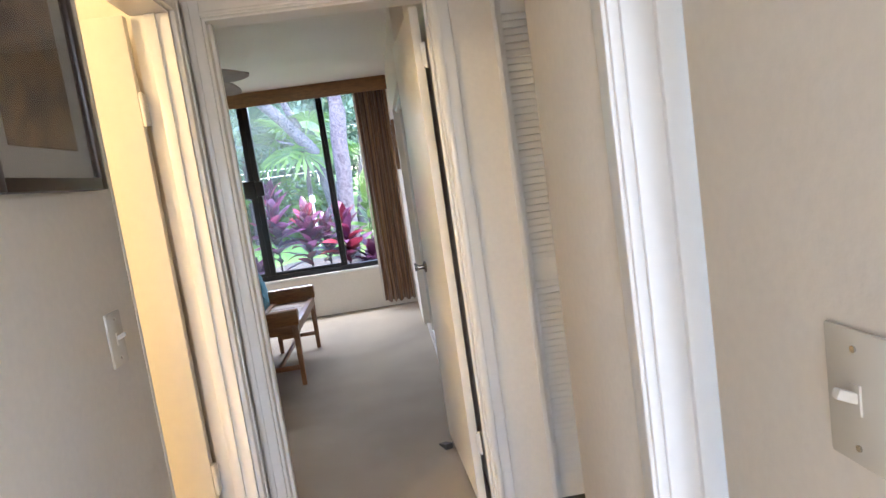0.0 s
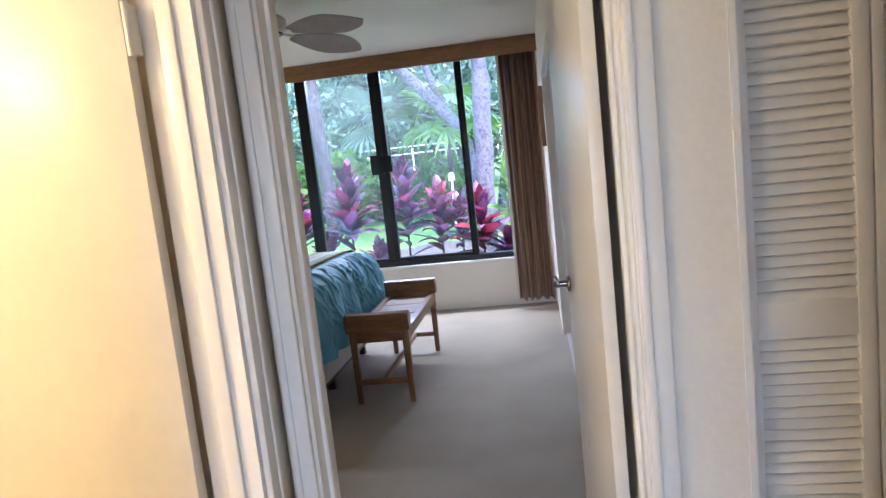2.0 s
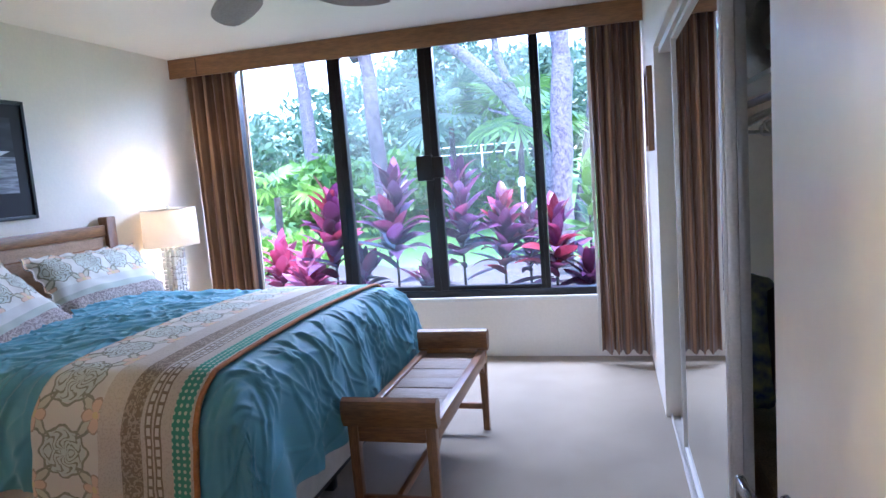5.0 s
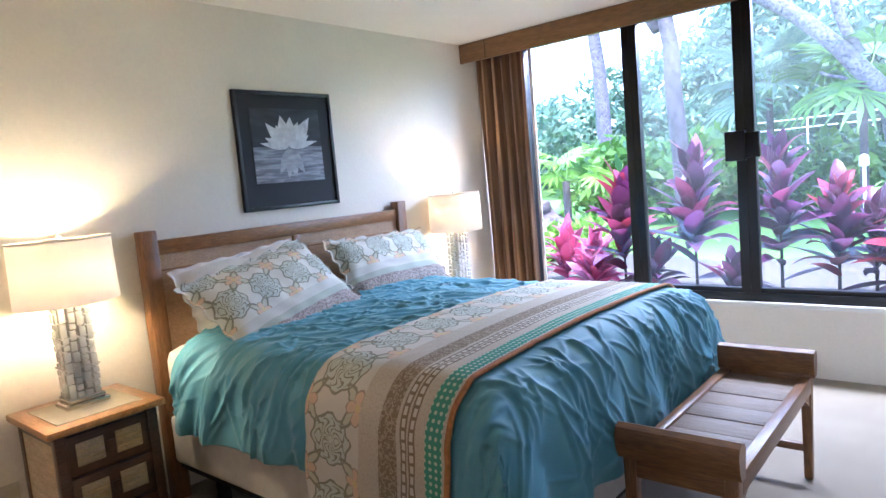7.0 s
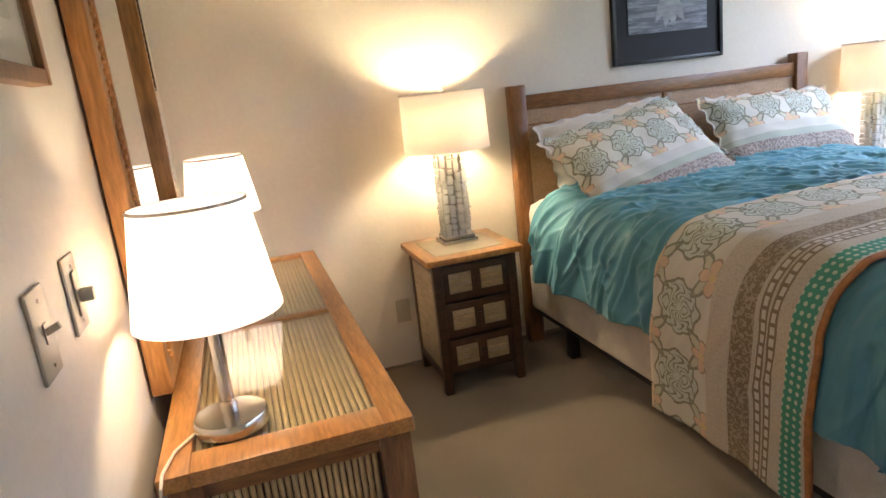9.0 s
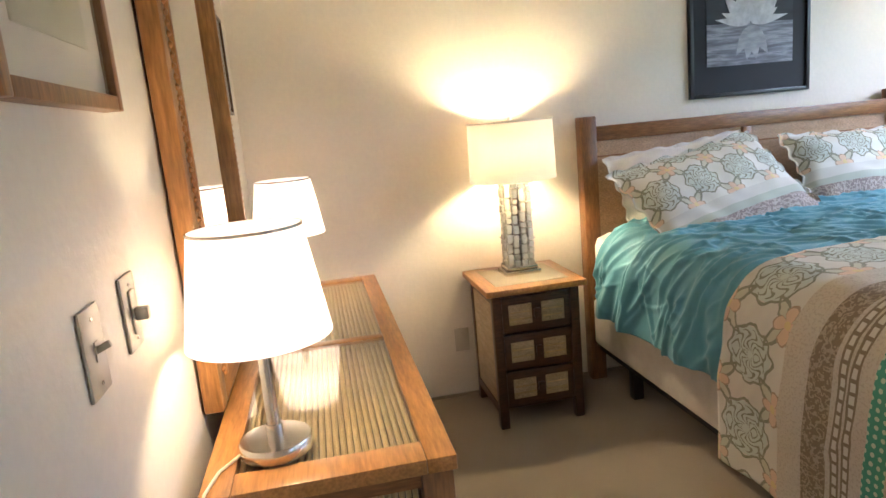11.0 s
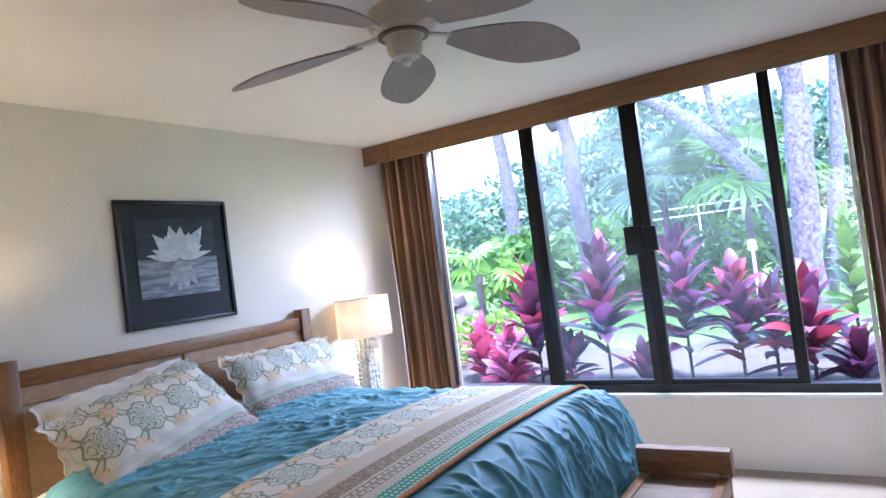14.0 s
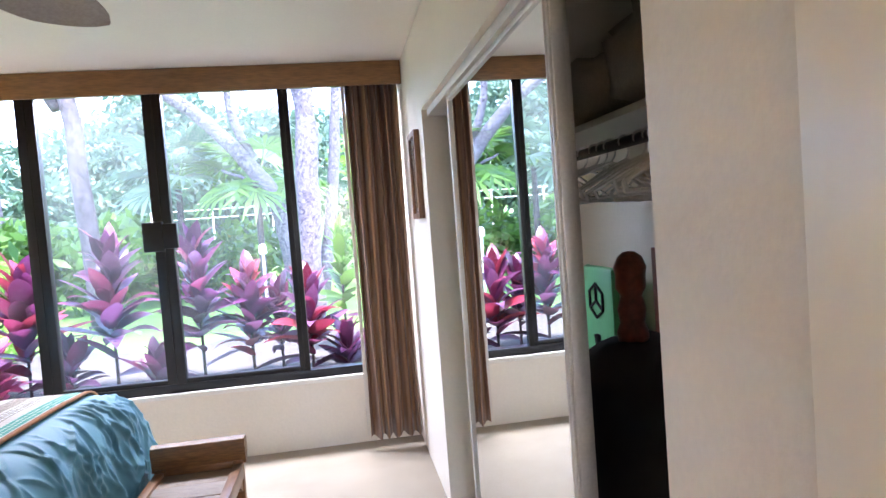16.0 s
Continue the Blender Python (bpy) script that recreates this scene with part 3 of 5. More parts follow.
for z in (0.40, 1.68):
    h = part("hinge", boxes((-0.004, -0.030, z, 0.012, -0.002, z + 0.10)), TRIM, d, "painted butt hinge")
    part("pin", rod(bmesh.new(), (0.006, -0.034, z - 0.004), (0.006, -0.034, z + 0.104), 0.007), TRIM, h)

# narrow doorway to the daylit side room
t = thing("door_3", (0, 0, 0), "white painted doorway to the daylit side room", "door frame", kind="structure")
part("jamb", boxes((1.57, 0.80, 0, 1.70, 0.82, 2.06), bevel=0.003), TRIM, t)
part("stop", boxes((1.615, 0.788, 0, 1.65, 0.80, 2.05), bevel=0.002), TRIM, t)
part("casing", boxes((1.553, 0.805, 0, 1.57, 0.87, 2.11), (1.547, 0.812, 0, 1.555, 0.825, 2.1), bevel=0.003), TRIM, t)
part("strike_plate", boxes((1.588, 0.7985, 0.76, 1.608, 0.801, 0.83)), METAL, t, "metal strike plate")

# linen closet with louvred bifold leaves in the alcove
t = thing("door_4", (0, 0, 0), "white painted linen closet opening", "door frame", kind="structure")
part("jamb", boxes((1.70, 2.335, 0, 1.716, 2.46, 2.06), (2.43, 2.335, 0, 2.45, 2.46, 2.06)), TRIM, t)


def louvre_leaf(name, x, wide, label):
    d = thing(name, (x, 2.365, 0.02), label, "door", "linen closet leaves")
    part("side_rail", boxes((0.0, 0.0, 0, 0.024, 0.028, 2.0), bevel=0.002), TRIM, d)
    part("side_rail", boxes((wide - 0.036, 0.0, 0, wide, 0.028, 2.0), bevel=0.002), TRIM, d)
    for z0, z1 in ((0.0, 0.10), (0.90, 0.985), (1.92, 2.0)):
        part("cross_rail", boxes((0.024, 0.002, z0, wide - 0.036, 0.026, z1), bevel=0.002), TRIM, d)
    sm = boxes((0.024, -0.0035, -0.017, wide - 0.036, 0.0035, 0.017))
    sm = mesh("slat", sm, TRIM)
    for z0, z1 in ((0.10, 0.90), (0.985, 1.92)):
        k = int((z1 - z0) / 0.0262)
        for i in range(k):
            s = new("slat", sm)
            s.parent = d
            s.matrix_basis = pose(0, 0.014, z0 + (i + 0.5) * (z1 - z0) / k, -32, 0, 0)
    part("back_panel", boxes((0.024, 0.034, 0.05, wide - 0.036, 0.038, 1.95)), TRIM, d)
    return d


d = louvre_leaf("louvre_door", 1.718, 0.27, "white louvred closet leaf with a dark metal pull")
louvre_leaf("louvre_door", 1.991, 0.43, "white louvred closet leaf standing closed")
pl = tube([(0.0, 0.0, 0.0), (0.0, -0.028, 0.006), (0.0, -0.03, 0.03), (0.0, -0.03, 0.08), (0.0, -0.028, 0.104), (0.0, 0.0, 0.11)], 0.005)
bmesh.ops.translate(pl, vec=(0.30, 0.0, 0.905), verts=pl.verts)
part("handle", pl, BRONZE, d, "dark bronze pull handle")


def wall_switch(place, rz, label, toggle=True, slider=False):
    s = thing("light_switch", place, label, "light switch", "wall switches", rz=rz)
    part("plate", boxes((-0.036, -0.006, -0.058, 0.036, 0.0, 0.058), bevel=0.003), PLATE, s)
    if slider:
        part("slot", boxes((-0.012, -0.010, -0.034, 0.012, -0.006, 0.034), bevel=0.002), PLATE, s)
        part("slider_knob", boxes((-0.008, -0.030, -0.014, 0.008, -0.010, 0.006), bevel=0.003), PLATE, s)
    if toggle:
        part("collar", boxes((-0.006, -0.008, -0.013, 0.006, -0.006, 0.013)), PLATE, s)
        g = part("toggle", boxes((-0.004, -0.020, -0.004, 0.004, 0.0, 0.005), bevel=0.0015), PLATE, s)
        g.matrix_basis = pose(0, -0.006, 0, -24, 0, 0)
    for z in (-0.03, 0.03):
        part("screw", rod(bmesh.new(), (0, -0.0055, z * 1.4), (0, -0.0075, z * 1.4), 0.003, seg=8), METAL, s)
    return s


wall_switch((0.605, 1.315, 1.145), 90, "ivory toggle switch plate on the hall wall")
wall_switch((1.57, 0.385, 1.17), -90, "ivory toggle switch plate on the near hall wall")
wall_switch((0.09, 2.46, 1.10), 180, "ivory toggle switch plate beside the dresser mirror")
wall_switch((-0.085, 2.46, 1.105), 180, "ivory dimmer slider plate beside the dresser mirror", False, True)
o = thing("wall_outlet", (-2.06, 3.37, 0.29), "ivory wall outlet beside the nightstand", "outlet", rz=90)
part("plate", boxes((-0.036, -0.006, -0.058, 0.036, 0.0, 0.058), bevel=0.003), PLATE, o)
for z in (-0.022, 0.022):
    part("socket", boxes((-0.014, -0.008, z - 0.013, 0.014, -0.006, z + 0.013), bevel=0.002), PLATE, o)


# closet: track, mirrored sliding doors, shelf, rod, hangers and what is stored there
t = thing("door_track", (0, 0, 0), "aluminium sliding door track on the carpet", "door track")
part("sill", boxes((1.425, 3.69, 0.0, 1.53, 5.88, 0.008), (1.428, 3.69, 0.008, 1.434, 5.88, 0.022), (1.474, 3.69, 0.008, 1.478, 5.88, 0.022), bevel=0.001), ALU, t)
part("head", boxes((1.425, 3.69, 1.965, 1.53, 5.88, 2.0), bevel=0.001), ALU, t)


def sliding_mirror(place, wide, label):
    d = thing("mirror_door", place, label, "mirror door", "closet sliding doors")
    part("mirror", boxes((0.004, 0.03, 0.03, 0.012, wide - 0.02, 1.93)), MIRROR, d)
    part("stile", boxes((-0.006, 0.0, 0.0, 0.022, 0.045, 1.945), (-0.012, 0.008, 0.0, -0.005, 0.020, 1.945), (-0.012, 0.028, 0.0, -0.005, 0.036, 1.945), bevel=0.0015), ALU, d, "ribbed aluminium edge")
    part("stile", boxes((-0.006, wide - 0.022, 0.0, 0.022, wide, 1.945), bevel=0.0015), ALU, d)
    part("rail", boxes((-0.004, 0.045, 0.0, 0.022, wide - 0.022, 0.03), bevel=0.0015), ALU, d)
    part("rail", boxes((-0.004, 0.045, 1.925, 0.022, wide - 0.022, 1.945), bevel=0.0015), ALU, d)
    return d


sliding_mirror((1.446, 4.075, 0.022), 1.33, "tall mirrored sliding closet door in an aluminium frame")
sliding_mirror((1.490, 4.16, 0.022), 1.33, "second mirrored sliding door parked behind the first")

sh = thing("closet_shelf", (0, 0, 0), "white wooden closet shelf with brackets", "shelf")
part("board", boxes((1.72, 3.645, 1.70, 2.098, 5.885, 1.72)), TRIM, sh)
part("cleat", boxes((2.08, 3.645, 1.62, 2.098, 5.885, 1.70)), TRIM, sh)
r = solid("hanging_rod", rod(bmesh.new(), (1.80, 3.645, 1.645), (1.80, 5.885, 1.645), 0.017, seg=16), BRONZE, "dark closet hanging rod under the shelf", "closet rod")


def hanger(place, rz, tilt):
    h = thing("clothes_hanger", place, "white plastic clothes hanger on the closet rod", "hanger", "empty hangers", rz=rz)
    hk = [(0.0 + 0.020 * math.cos(a), 0, 0.002 + 0.020 * math.sin(a)) for a in [math.pi * (1.15 - 0.13 * i) for i in range(9)]] + [(0.012, 0, -0.03), (0, 0, -0.05)]
    part("hook", tube(hk, 0.0028, 6), WHITEP, h)
    body = tube([(0, 0, -0.05), (0.10, 0, -0.085), (0.205, 0, -0.14), (0.20, 0, -0.16), (-0.20, 0, -0.16), (-0.205, 0, -0.14), (-0.10, 0, -0.085), (0, 0, -0.05)], 0.0048, 6)
    part("frame", body, WHITEP, h)
    part("strut", tube([(0.10, 0, -0.085), (0.0, 0, -0.16), (-0.10, 0, -0.085)], 0.003, 6), WHITEP, h)
    h.matrix_basis = pose(*place, 0, tilt, rz)
    return h


hr = random.Random(5)
hy = 4.12
for i in range(14):
    hanger((1.80, hy, 1.645), hr.uniform(-28, 28), hr.uniform(-4, 4))
    hy += 0.035 if i < 7 else hr.uniform(0.05, 0.11)


def lump(size, seed, rough=0.25, seg=28):
    bm = bmesh.new()
    bmesh.ops.create_uvsphere(bm, u_segments=seg, v_segments=seg // 2, radius=1.0)
    for q in bm.verts:
        k = 1 + rough * noise.noise(q.co * 1.9 + Vector((seed, 0, 0))) + rough * 0.6 * noise.noise(q.co * 4.7 + Vector((0, seed, 0)))
        c = Vector([math.copysign(abs(a) ** 0.7, a) for a in q.co]) * k
        q.co = Vector((c.x * size[0], c.y * size[1], max(-1, c.z) * size[2]))
    lo = min(q.co.z for q in bm.verts)
    bmesh.ops.translate(bm, vec=(0, 0, -lo), verts=bm.verts)
    return bm


for x, y, sx, sy, sz, seed in ((1.90, 4.25, 0.16, 0.30, 0.15, 2), (1.90, 4.85, 0.16, 0.28, 0.12, 7), (1.90, 5.45, 0.16, 0.25, 0.17, 11)):
    b = solid("folded_blanket", lump((sx, sy, sz), seed), CLOTHW, "crumpled pale spare bedding on the closet shelf", "bedding", "spare bedding", smooth=180)
    b.location = (x, y, 1.72)

# stored bags, board, carving, low chest
ch = thing("low_chest", (1.83, 4.62, 0), "low woven storage chest on the closet floor", "chest")
part("body", boxes((-0.24, -0.55, 0.0, 0.24, 0.55, 0.38), bevel=0.02), WEAVE, ch)
part("lid", boxes((-0.25, -0.56, 0.38, 0.25, 0.56, 0.42), bevel=0.012), WEAVE, ch)
b = solid("garment_bag", lump((0.20, 0.42, 0.31), 3, 0.12), CLOTHK, "black cloth bag standing on the chest", "bag", smooth=180)
b.location = (1.86, 4.52, 0.42)
b = solid("print_tote", lump((0.11, 0.13, 0.27), 9, 0.12), BLUEP, "blue tote bag printed with yellow flowers", "bag", smooth=180)
b.location = (1.66, 4.93, 0.42)
b = thing("green_board", (1.99, 5.22, 0.42), "green foam bodyboard with a dark cube drawing", "board")
bb = boxes((-0.02, -0.15, 0.0, 0.02, 0.15, 0.80), bevel=0.018)
part("board", bb, GREENB, b)
hx = bmesh.new()
for i in range(6):
    a0, a1 = radians(60 * i + 30), radians(60 * i + 90)
    rod(hx, (-0.024, 0.075 * math.cos(a0), 0.66 + 0.07 * math.sin(a0)), (-0.024, 0.075 * math.cos(a1), 0.66 + 0.07 * math.sin(a1)), 0.006, seg=6)
    if i % 2:
        rod(hx, (-0.024, 0, 0.66), (-0.024, 0.075 * math.cos(a0), 0.66 + 0.07 * math.sin(a0)), 0.006, seg=6)
part("cube_drawing", hx, CLOTHK, b)
part("leash_plug", rod(bmesh.new(), (-0.024, 0.0, 0.42), (-0.024, 0.0, 0.52), 0.008, 0.018, seg=8), CLOTHK, b)
stat = lathe([(0.001, 0.0), (0.075, 0.0), (0.078, 0.05), (0.058, 0.10), (0.070, 0.16), (0.060, 0.20), (0.050, 0.23), (0.074, 0.27), (0.070, 0.33), (0.080, 0.37), (0.060, 0.42), (0.03, 0.445), (0.001, 0.45)], 20)
for q in stat.verts:
    q.co += Vector((1, 1, 0)) * 0.014 * noise.noise(q.co * 14)
    q.co = Vector((q.co.x * 0.64, q.co.y * 0.64, q.co.z * 0.64))
s = solid("carved_figure", stat, CARVED, "reddish brown carved wooden figure in the closet", "statue", smooth=180)
# shadow at the closet's back wall, put in as a thin dark box
pk = solid("shadow_strip", boxes((2.07, 4.86, 0.42, 2.09, 4.93, 1.30), bevel=0.004), CARVED, "dark upright strip standing in for shadow in the closet", "plank")
s.location = (1.84, 4.62, 1.03)


# ---- the bed ----
BX0, BX1, BY0, BY1, BTOP = -1.96, 0.0, 3.99, 5.82, 0.80


def fold(d, edge, r):
    """Where a cloth lies that runs d along a top and hangs over its edge: way along, drop, and turn."""
    if d <= edge - r:
        return d, 0.0, 0.0
    a = (d - (edge - r)) / r
    if a < math.pi / 2:
        return edge - r + r * math.sin(a), r * (1 - math.cos(a)), a
    return edge + 0.02 * min(1, (a - math.pi / 2)), r + (d - (edge - r) - r * math.pi / 2), math.pi / 2


MID, HALF = (BY0 + BY1) / 2, (BY1 - BY0) / 2


def crease_field():
    """Relief of the comforter: long soft creases, tucks with short radiating folds, hanging folds at the sides."""
    g = np.random.default_rng(12)
    ps, qs = np.linspace(-1.95, 0.55, 500), np.linspace(-1.5, 1.5, 600)
    P, Q = np.meshgrid(ps, qs, indexing="ij")
    out = np.zeros_like(P)

    def crease(p, q, ang, length, high, wide, bend):
        c, sn = math.cos(ang), math.sin(ang)
        near = (np.abs(P - p) < length) & (np.abs(Q - q) < length)
        dp, dq = P[near] - p, Q[near] - q
        u = dp * c + dq * sn
        v = -dp * sn + dq * c - bend * u * u
        along = np.clip(1 - (u / (length * 0.5)) ** 2, 0, 1) ** 1.2
        steep = np.where(v > 0, wide * 0.75, wide * 0.3)
        out[near] += high * along * np.exp(-np.abs(v / steep) ** 1.5)

    for _ in range(210):
        crease(g.uniform(-1.8, -0.7), g.uniform(-0.8, 0.8), g.normal(0.95, 0.32), g.uniform(0.22, 0.75), g.uniform(0.006, 0.016), g.uniform(0.012, 0.026), g.normal(0, 0.5))
    for _ in range(110):
        crease(g.uniform(-1.8, -0.7), g.uniform(-0.9, 0.9), g.uniform(0, math.pi), g.uniform(0.12, 0.35), g.uniform(0.004, 0.010), g.uniform(0.010, 0.018), g.normal(0, 1.0))
    for side in (-1, 1):
        for _ in range(70):
            crease(g.uniform(-1.8, 0.0), side * g.uniform(0.85, 1.2), math.pi / 2 + side * g.normal(0.30, 0.22), g.uniform(0.25, 0.6), g.uniform(0.010, 0.026), g.uniform(0.014, 0.03), g.normal(0, 0.5))
    for _ in range(80):
        crease(g.uniform(-0.1, 0.25), g.uniform(-1.0, 1.0), g.normal(0.15, 0.45), g.uniform(0.2, 0.5), g.uniform(0.008, 0.022), g.uniform(0.012, 0.026), g.normal(0, 0.8))
    for i in range(8):
        for j in range(8):
            p, q = -1.7 + 0.28 * i + g.normal(0, 0.02), -1.05 + 0.30 * j + (0.15 if i % 2 else 0) + g.normal(0, 0.02)
            for k in range(6):
                a = math.tau * k / 6 + g.uniform(-0.4, 0.4)
                ln = g.uniform(0.12, 0.24)
                crease(p + 0.5 * ln * math.cos(a), q + 0.5 * ln * math.sin(a), a, ln, g.uniform(0.006, 0.013), g.uniform(0.008, 0.014), g.normal(0, 1.0))
            out[:] -= 0.012 * np.exp(-((P - p) ** 2 + (Q - q) ** 2) / 0.0012)
    return ps, qs, 0.03 * np.tanh(out / 0.03)


CP, CQ, CREASE = crease_field()


def crease_at(p, q):
    i = min(len(CP) - 2.001, max(0.0, (p - CP[0]) / (CP[1] - CP[0])))
    j = min(len(CQ) - 2.001, max(0.0, (q - CQ[0]) / (CQ[1] - CQ[0])))
    a, b, u, v = int(i), int(j), i % 1, j % 1
    return float((CREASE[a, b] * (1 - v) + CREASE[a, b + 1] * v) * (1 - u) + (CREASE[a + 1, b] * (1 - v) + CREASE[a + 1, b + 1] * v) * u)


def bed_point(p, q, off=0.0, wrinkle=1.0):
    """A point of the bed's cloth: p along the bed, q across it from the middle."""
    x, dx, ax = fold(p, BX1, 0.16)
    side = math.copysign(1, q)
    y, dy, ay = fold(abs(q), HALF, 0.17)
    drop = (dx ** 3 + dy ** 3) ** (1 / 3)
    nrm = Vector((math.sin(ax), side * math.sin(ay), max(0.05, math.cos(ax) * math.cos(ay)))).normalized()
    crown = 0.035 * (1 - (y / HALF) ** 2) if abs(y) < HALF else 0.0
    w = crease_at(p, q) + 0.010 * noise.noise(Vector((p * 3.5, q * 2.6, 1.3)))
    hang = min(1.0, max(0.0, (drop - 0.08) / 0.25))
    w += hang * (0.022 * math.sin((p if ay > ax else q) * 21 + 4 * noise.noise(Vector((p * 2, q * 2, 5)))) + 0.016)
    w *= 1 - 0.7 * max(0.0, min(1.0, (0.40 - abs(p + 0.49)) / 0.06))
    lift = hang * 0.03 * noise.noise(Vector((p * 2.2, q * 2.2, 21)))
    place = Vector((x, MID + side * y, BTOP + crown - drop + lift))
    return place + nrm * (w * wrinkle + off), (p, q)


def cloth(name, p0, p1, q0, q1, step, mat, label, category, off, wrinkle=1.0, thick=0.012):
    n, m = int((p1 - p0) / step), int((q1 - q0) / step)
    bm = bmesh.new()
    uvs, grid = {}, []
    for i in range(n + 1):
        row = []
        for j in range(m + 1):
            p, q = p0 + (p1 - p0) * i / n, q0 + (q1 - q0) * j / m
            place, uv = bed_point(p, q, off, wrinkle)
            vt = bm.verts.new(place)
            uvs[vt] = ((uv[0] - p0) / (p1 - p0) * 0.59, uv[1])
            row.append(vt)
        grid.append(row)
    layer = bm.loops.layers.uv.new("UVMap")
    for i in range(n):
        for j in range(m):
            fc = bm.faces.new((grid[i][j], grid[i + 1][j], grid[i + 1][j + 1], grid[i][j + 1]))
            for lp in fc.loops:
                lp[layer].uv = uvs[lp.vert]
    ob = solid(name, bm, mat, label, category, smooth=180)
    so = ob.modifiers.new("thickness", "SOLIDIFY")
    so.thickness, so.offset = thick, -1
    return ob


bed = thing("bed", (0, 0, 0), "king bed with teak and woven cane headboard", "bed")
part("mattress", boxes((BX0, BY0 + 0.03, 0.44, BX1 - 0.04, BY1 - 0.03, 0.765), bevel=0.07), LINEN, bed, "white sheeted mattress")
part("box_spring", boxes((BX0, BY0 + 0.03, 0.20, BX1 - 0.02, BY1 - 0.03, 0.435), bevel=0.025), BOXSP, bed, "white quilted box spring")
part("bed_frame", boxes((BX0, BY0 + 0.06, 0.165, BX1 - 0.05, BY0 + 0.10, 0.198), (BX0, BY1 - 0.10, 0.165, BX1 - 0.05, BY1 - 0.06, 0.198), (BX1 - 0.1, BY0 + 0.1, 0.165, BX1 - 0.05, BY1 - 0.1, 0.198)), BRONZE, bed, "black steel bed frame")
for x in (-1.70, -0.18):
    for y in (BY0 + 0.12, MID, BY1 - 0.12):
        part("leg", boxes((x - 0.025, y - 0.025, 0, x + 0.025, y + 0.025, 0.165), bevel=0.004), BRONZE, bed)
hb = part("headboard", boxes((-2.025, 4.09, 1.195, -1.985, 5.73, 1.265), (-2.025, 4.09, 0.50, -1.985, 5.73, 0.58), (-2.025, 4.875, 0.58, -1.985, 4.925, 1.195), bevel=0.004), WOODY, bed, "teak headboard rails")
for y in (4.01, 5.73):
    part("headboard_post", boxes((-2.04, y, 0, -1.97, y + 0.08, 1.315), bevel=0.007), WOODZ, bed)
for y0, y1 in ((4.09, 4.875), (4.925, 5.73)):
    part("panel", boxes((-2.012, y0, 0.58, -1.998, y1, 1.195)), material("woven headboard panel", (0.52, 0.34, 0.20), 0.5, scale=9, grain=0.4, grain_scale=90, stretch=(1, 1, 4), bump=0.5, second=(0.42, 0.26, 0.14)), hb, "woven cane panel")
    for z in (1.117,):
        part("moulding", boxes((-1.9985, y0, z, -1.9955, y1, z + 0.007)), WOODY, hb)

cloth("comforter", -1.78, 0.39, -1.215, 1.215, 0.007, BLUE, "rumpled teal blue pintucked comforter spread over the bed", "comforter", 0.008)
rn = cloth("bed_runner", -0.81, -0.165, -1.45, 1.45, 0.0125, RUNNER, "patterned bed runner with medallions, brown and green stripes", "bed runner", 0.026, 0.85, 0.006)
pp = cloth("piping", -0.170, -0.156, -1.45, 1.45, 0.0125, material("orange piping", (0.42, 0.17, 0.06), 0.8, vary=0.2, scale=60), "woven orange edge piping", "", 0.030, 0.85, 0.012)
pp.parent = rn


def pillow(name, wide, tall, puff, mat, label, m, seed, flange=0.035):
    bm = bmesh.new()
    layer = bm.loops.layers.uv.new("UVMap")
    n, k = 40, 26
    rnd = Vector((seed * 3.1, seed, 0))
    sheets = []
    for s in (1, -1):
        grid = []
        for i in range(n + 1):
            row = []
            for j in range(k + 1):
                a, b = 2 * i / n - 1, 2 * j / k - 1
                h = (max(0, 1 - abs(a * 1.07) ** 3.2) * max(0, 1 - abs(b * 1.1) ** 3.0)) ** 0.55
                z = s * (puff * h * (1 + 0.12 * noise.noise(Vector((a * 2, b * 2, s)) + rnd)) + 0.003) + 0.014 * noise.noise(Vector((a * 4.5, b * 4.5, s * 0.5)) + rnd)
                pull = 1 - 0.05 * (1 - abs(b)) * abs(a) ** 4
                ripple = 0.012 * math.sin(b * 17 + seed) * max(0, abs(a) - 0.9) * 10 + 0.012 * math.sin(a * 19) * max(0, abs(b) - 0.9) * 10
                vt = bm.verts.new((a * wide / 2 * pull, b * tall / 2 * (1 - 0.04 * (1 - abs(a)) * abs(b) ** 4), z + ripple))
                row.append((vt, (a + 1) * wide / 2, (b + 1) * tall / 2))
            grid.append(row)
        sheets.append(grid)
        for i in range(n):
            for j in range(k):
                c = [grid[i][j], grid[i + 1][j], grid[i + 1][j + 1], grid[i][j + 1]]
                fc = bm.faces.new([q[0] for q in (c if s > 0 else c[::-1])])
                for lp, q in zip(fc.loops, c if s > 0 else c[::-1]):
                    lp[layer].uv = q[1:]
    edge = [(i, 0) for i in range(n)] + [(n, j) for j in range(k)] + [(n - i, k) for i in range(n)] + [(0, k - j) for j in range(k)]
    for (a, b), (c, d) in zip(edge, edge[1:] + edge[:1]):
        bm.faces.new((sheets[0][a][b][0], sheets[0][c][d][0], sheets[1][c][d][0], sheets[1][a][b][0]))
    me = bpy.data.meshes.new(name)
    bm.to_mesh(me)
    bm.free()
    me.materials.append(mat)
    me.shade_smooth()
    ob = tagged(new(name, me), label, "pillow", "bed pillows")
    ob.matrix_basis = m
    return ob


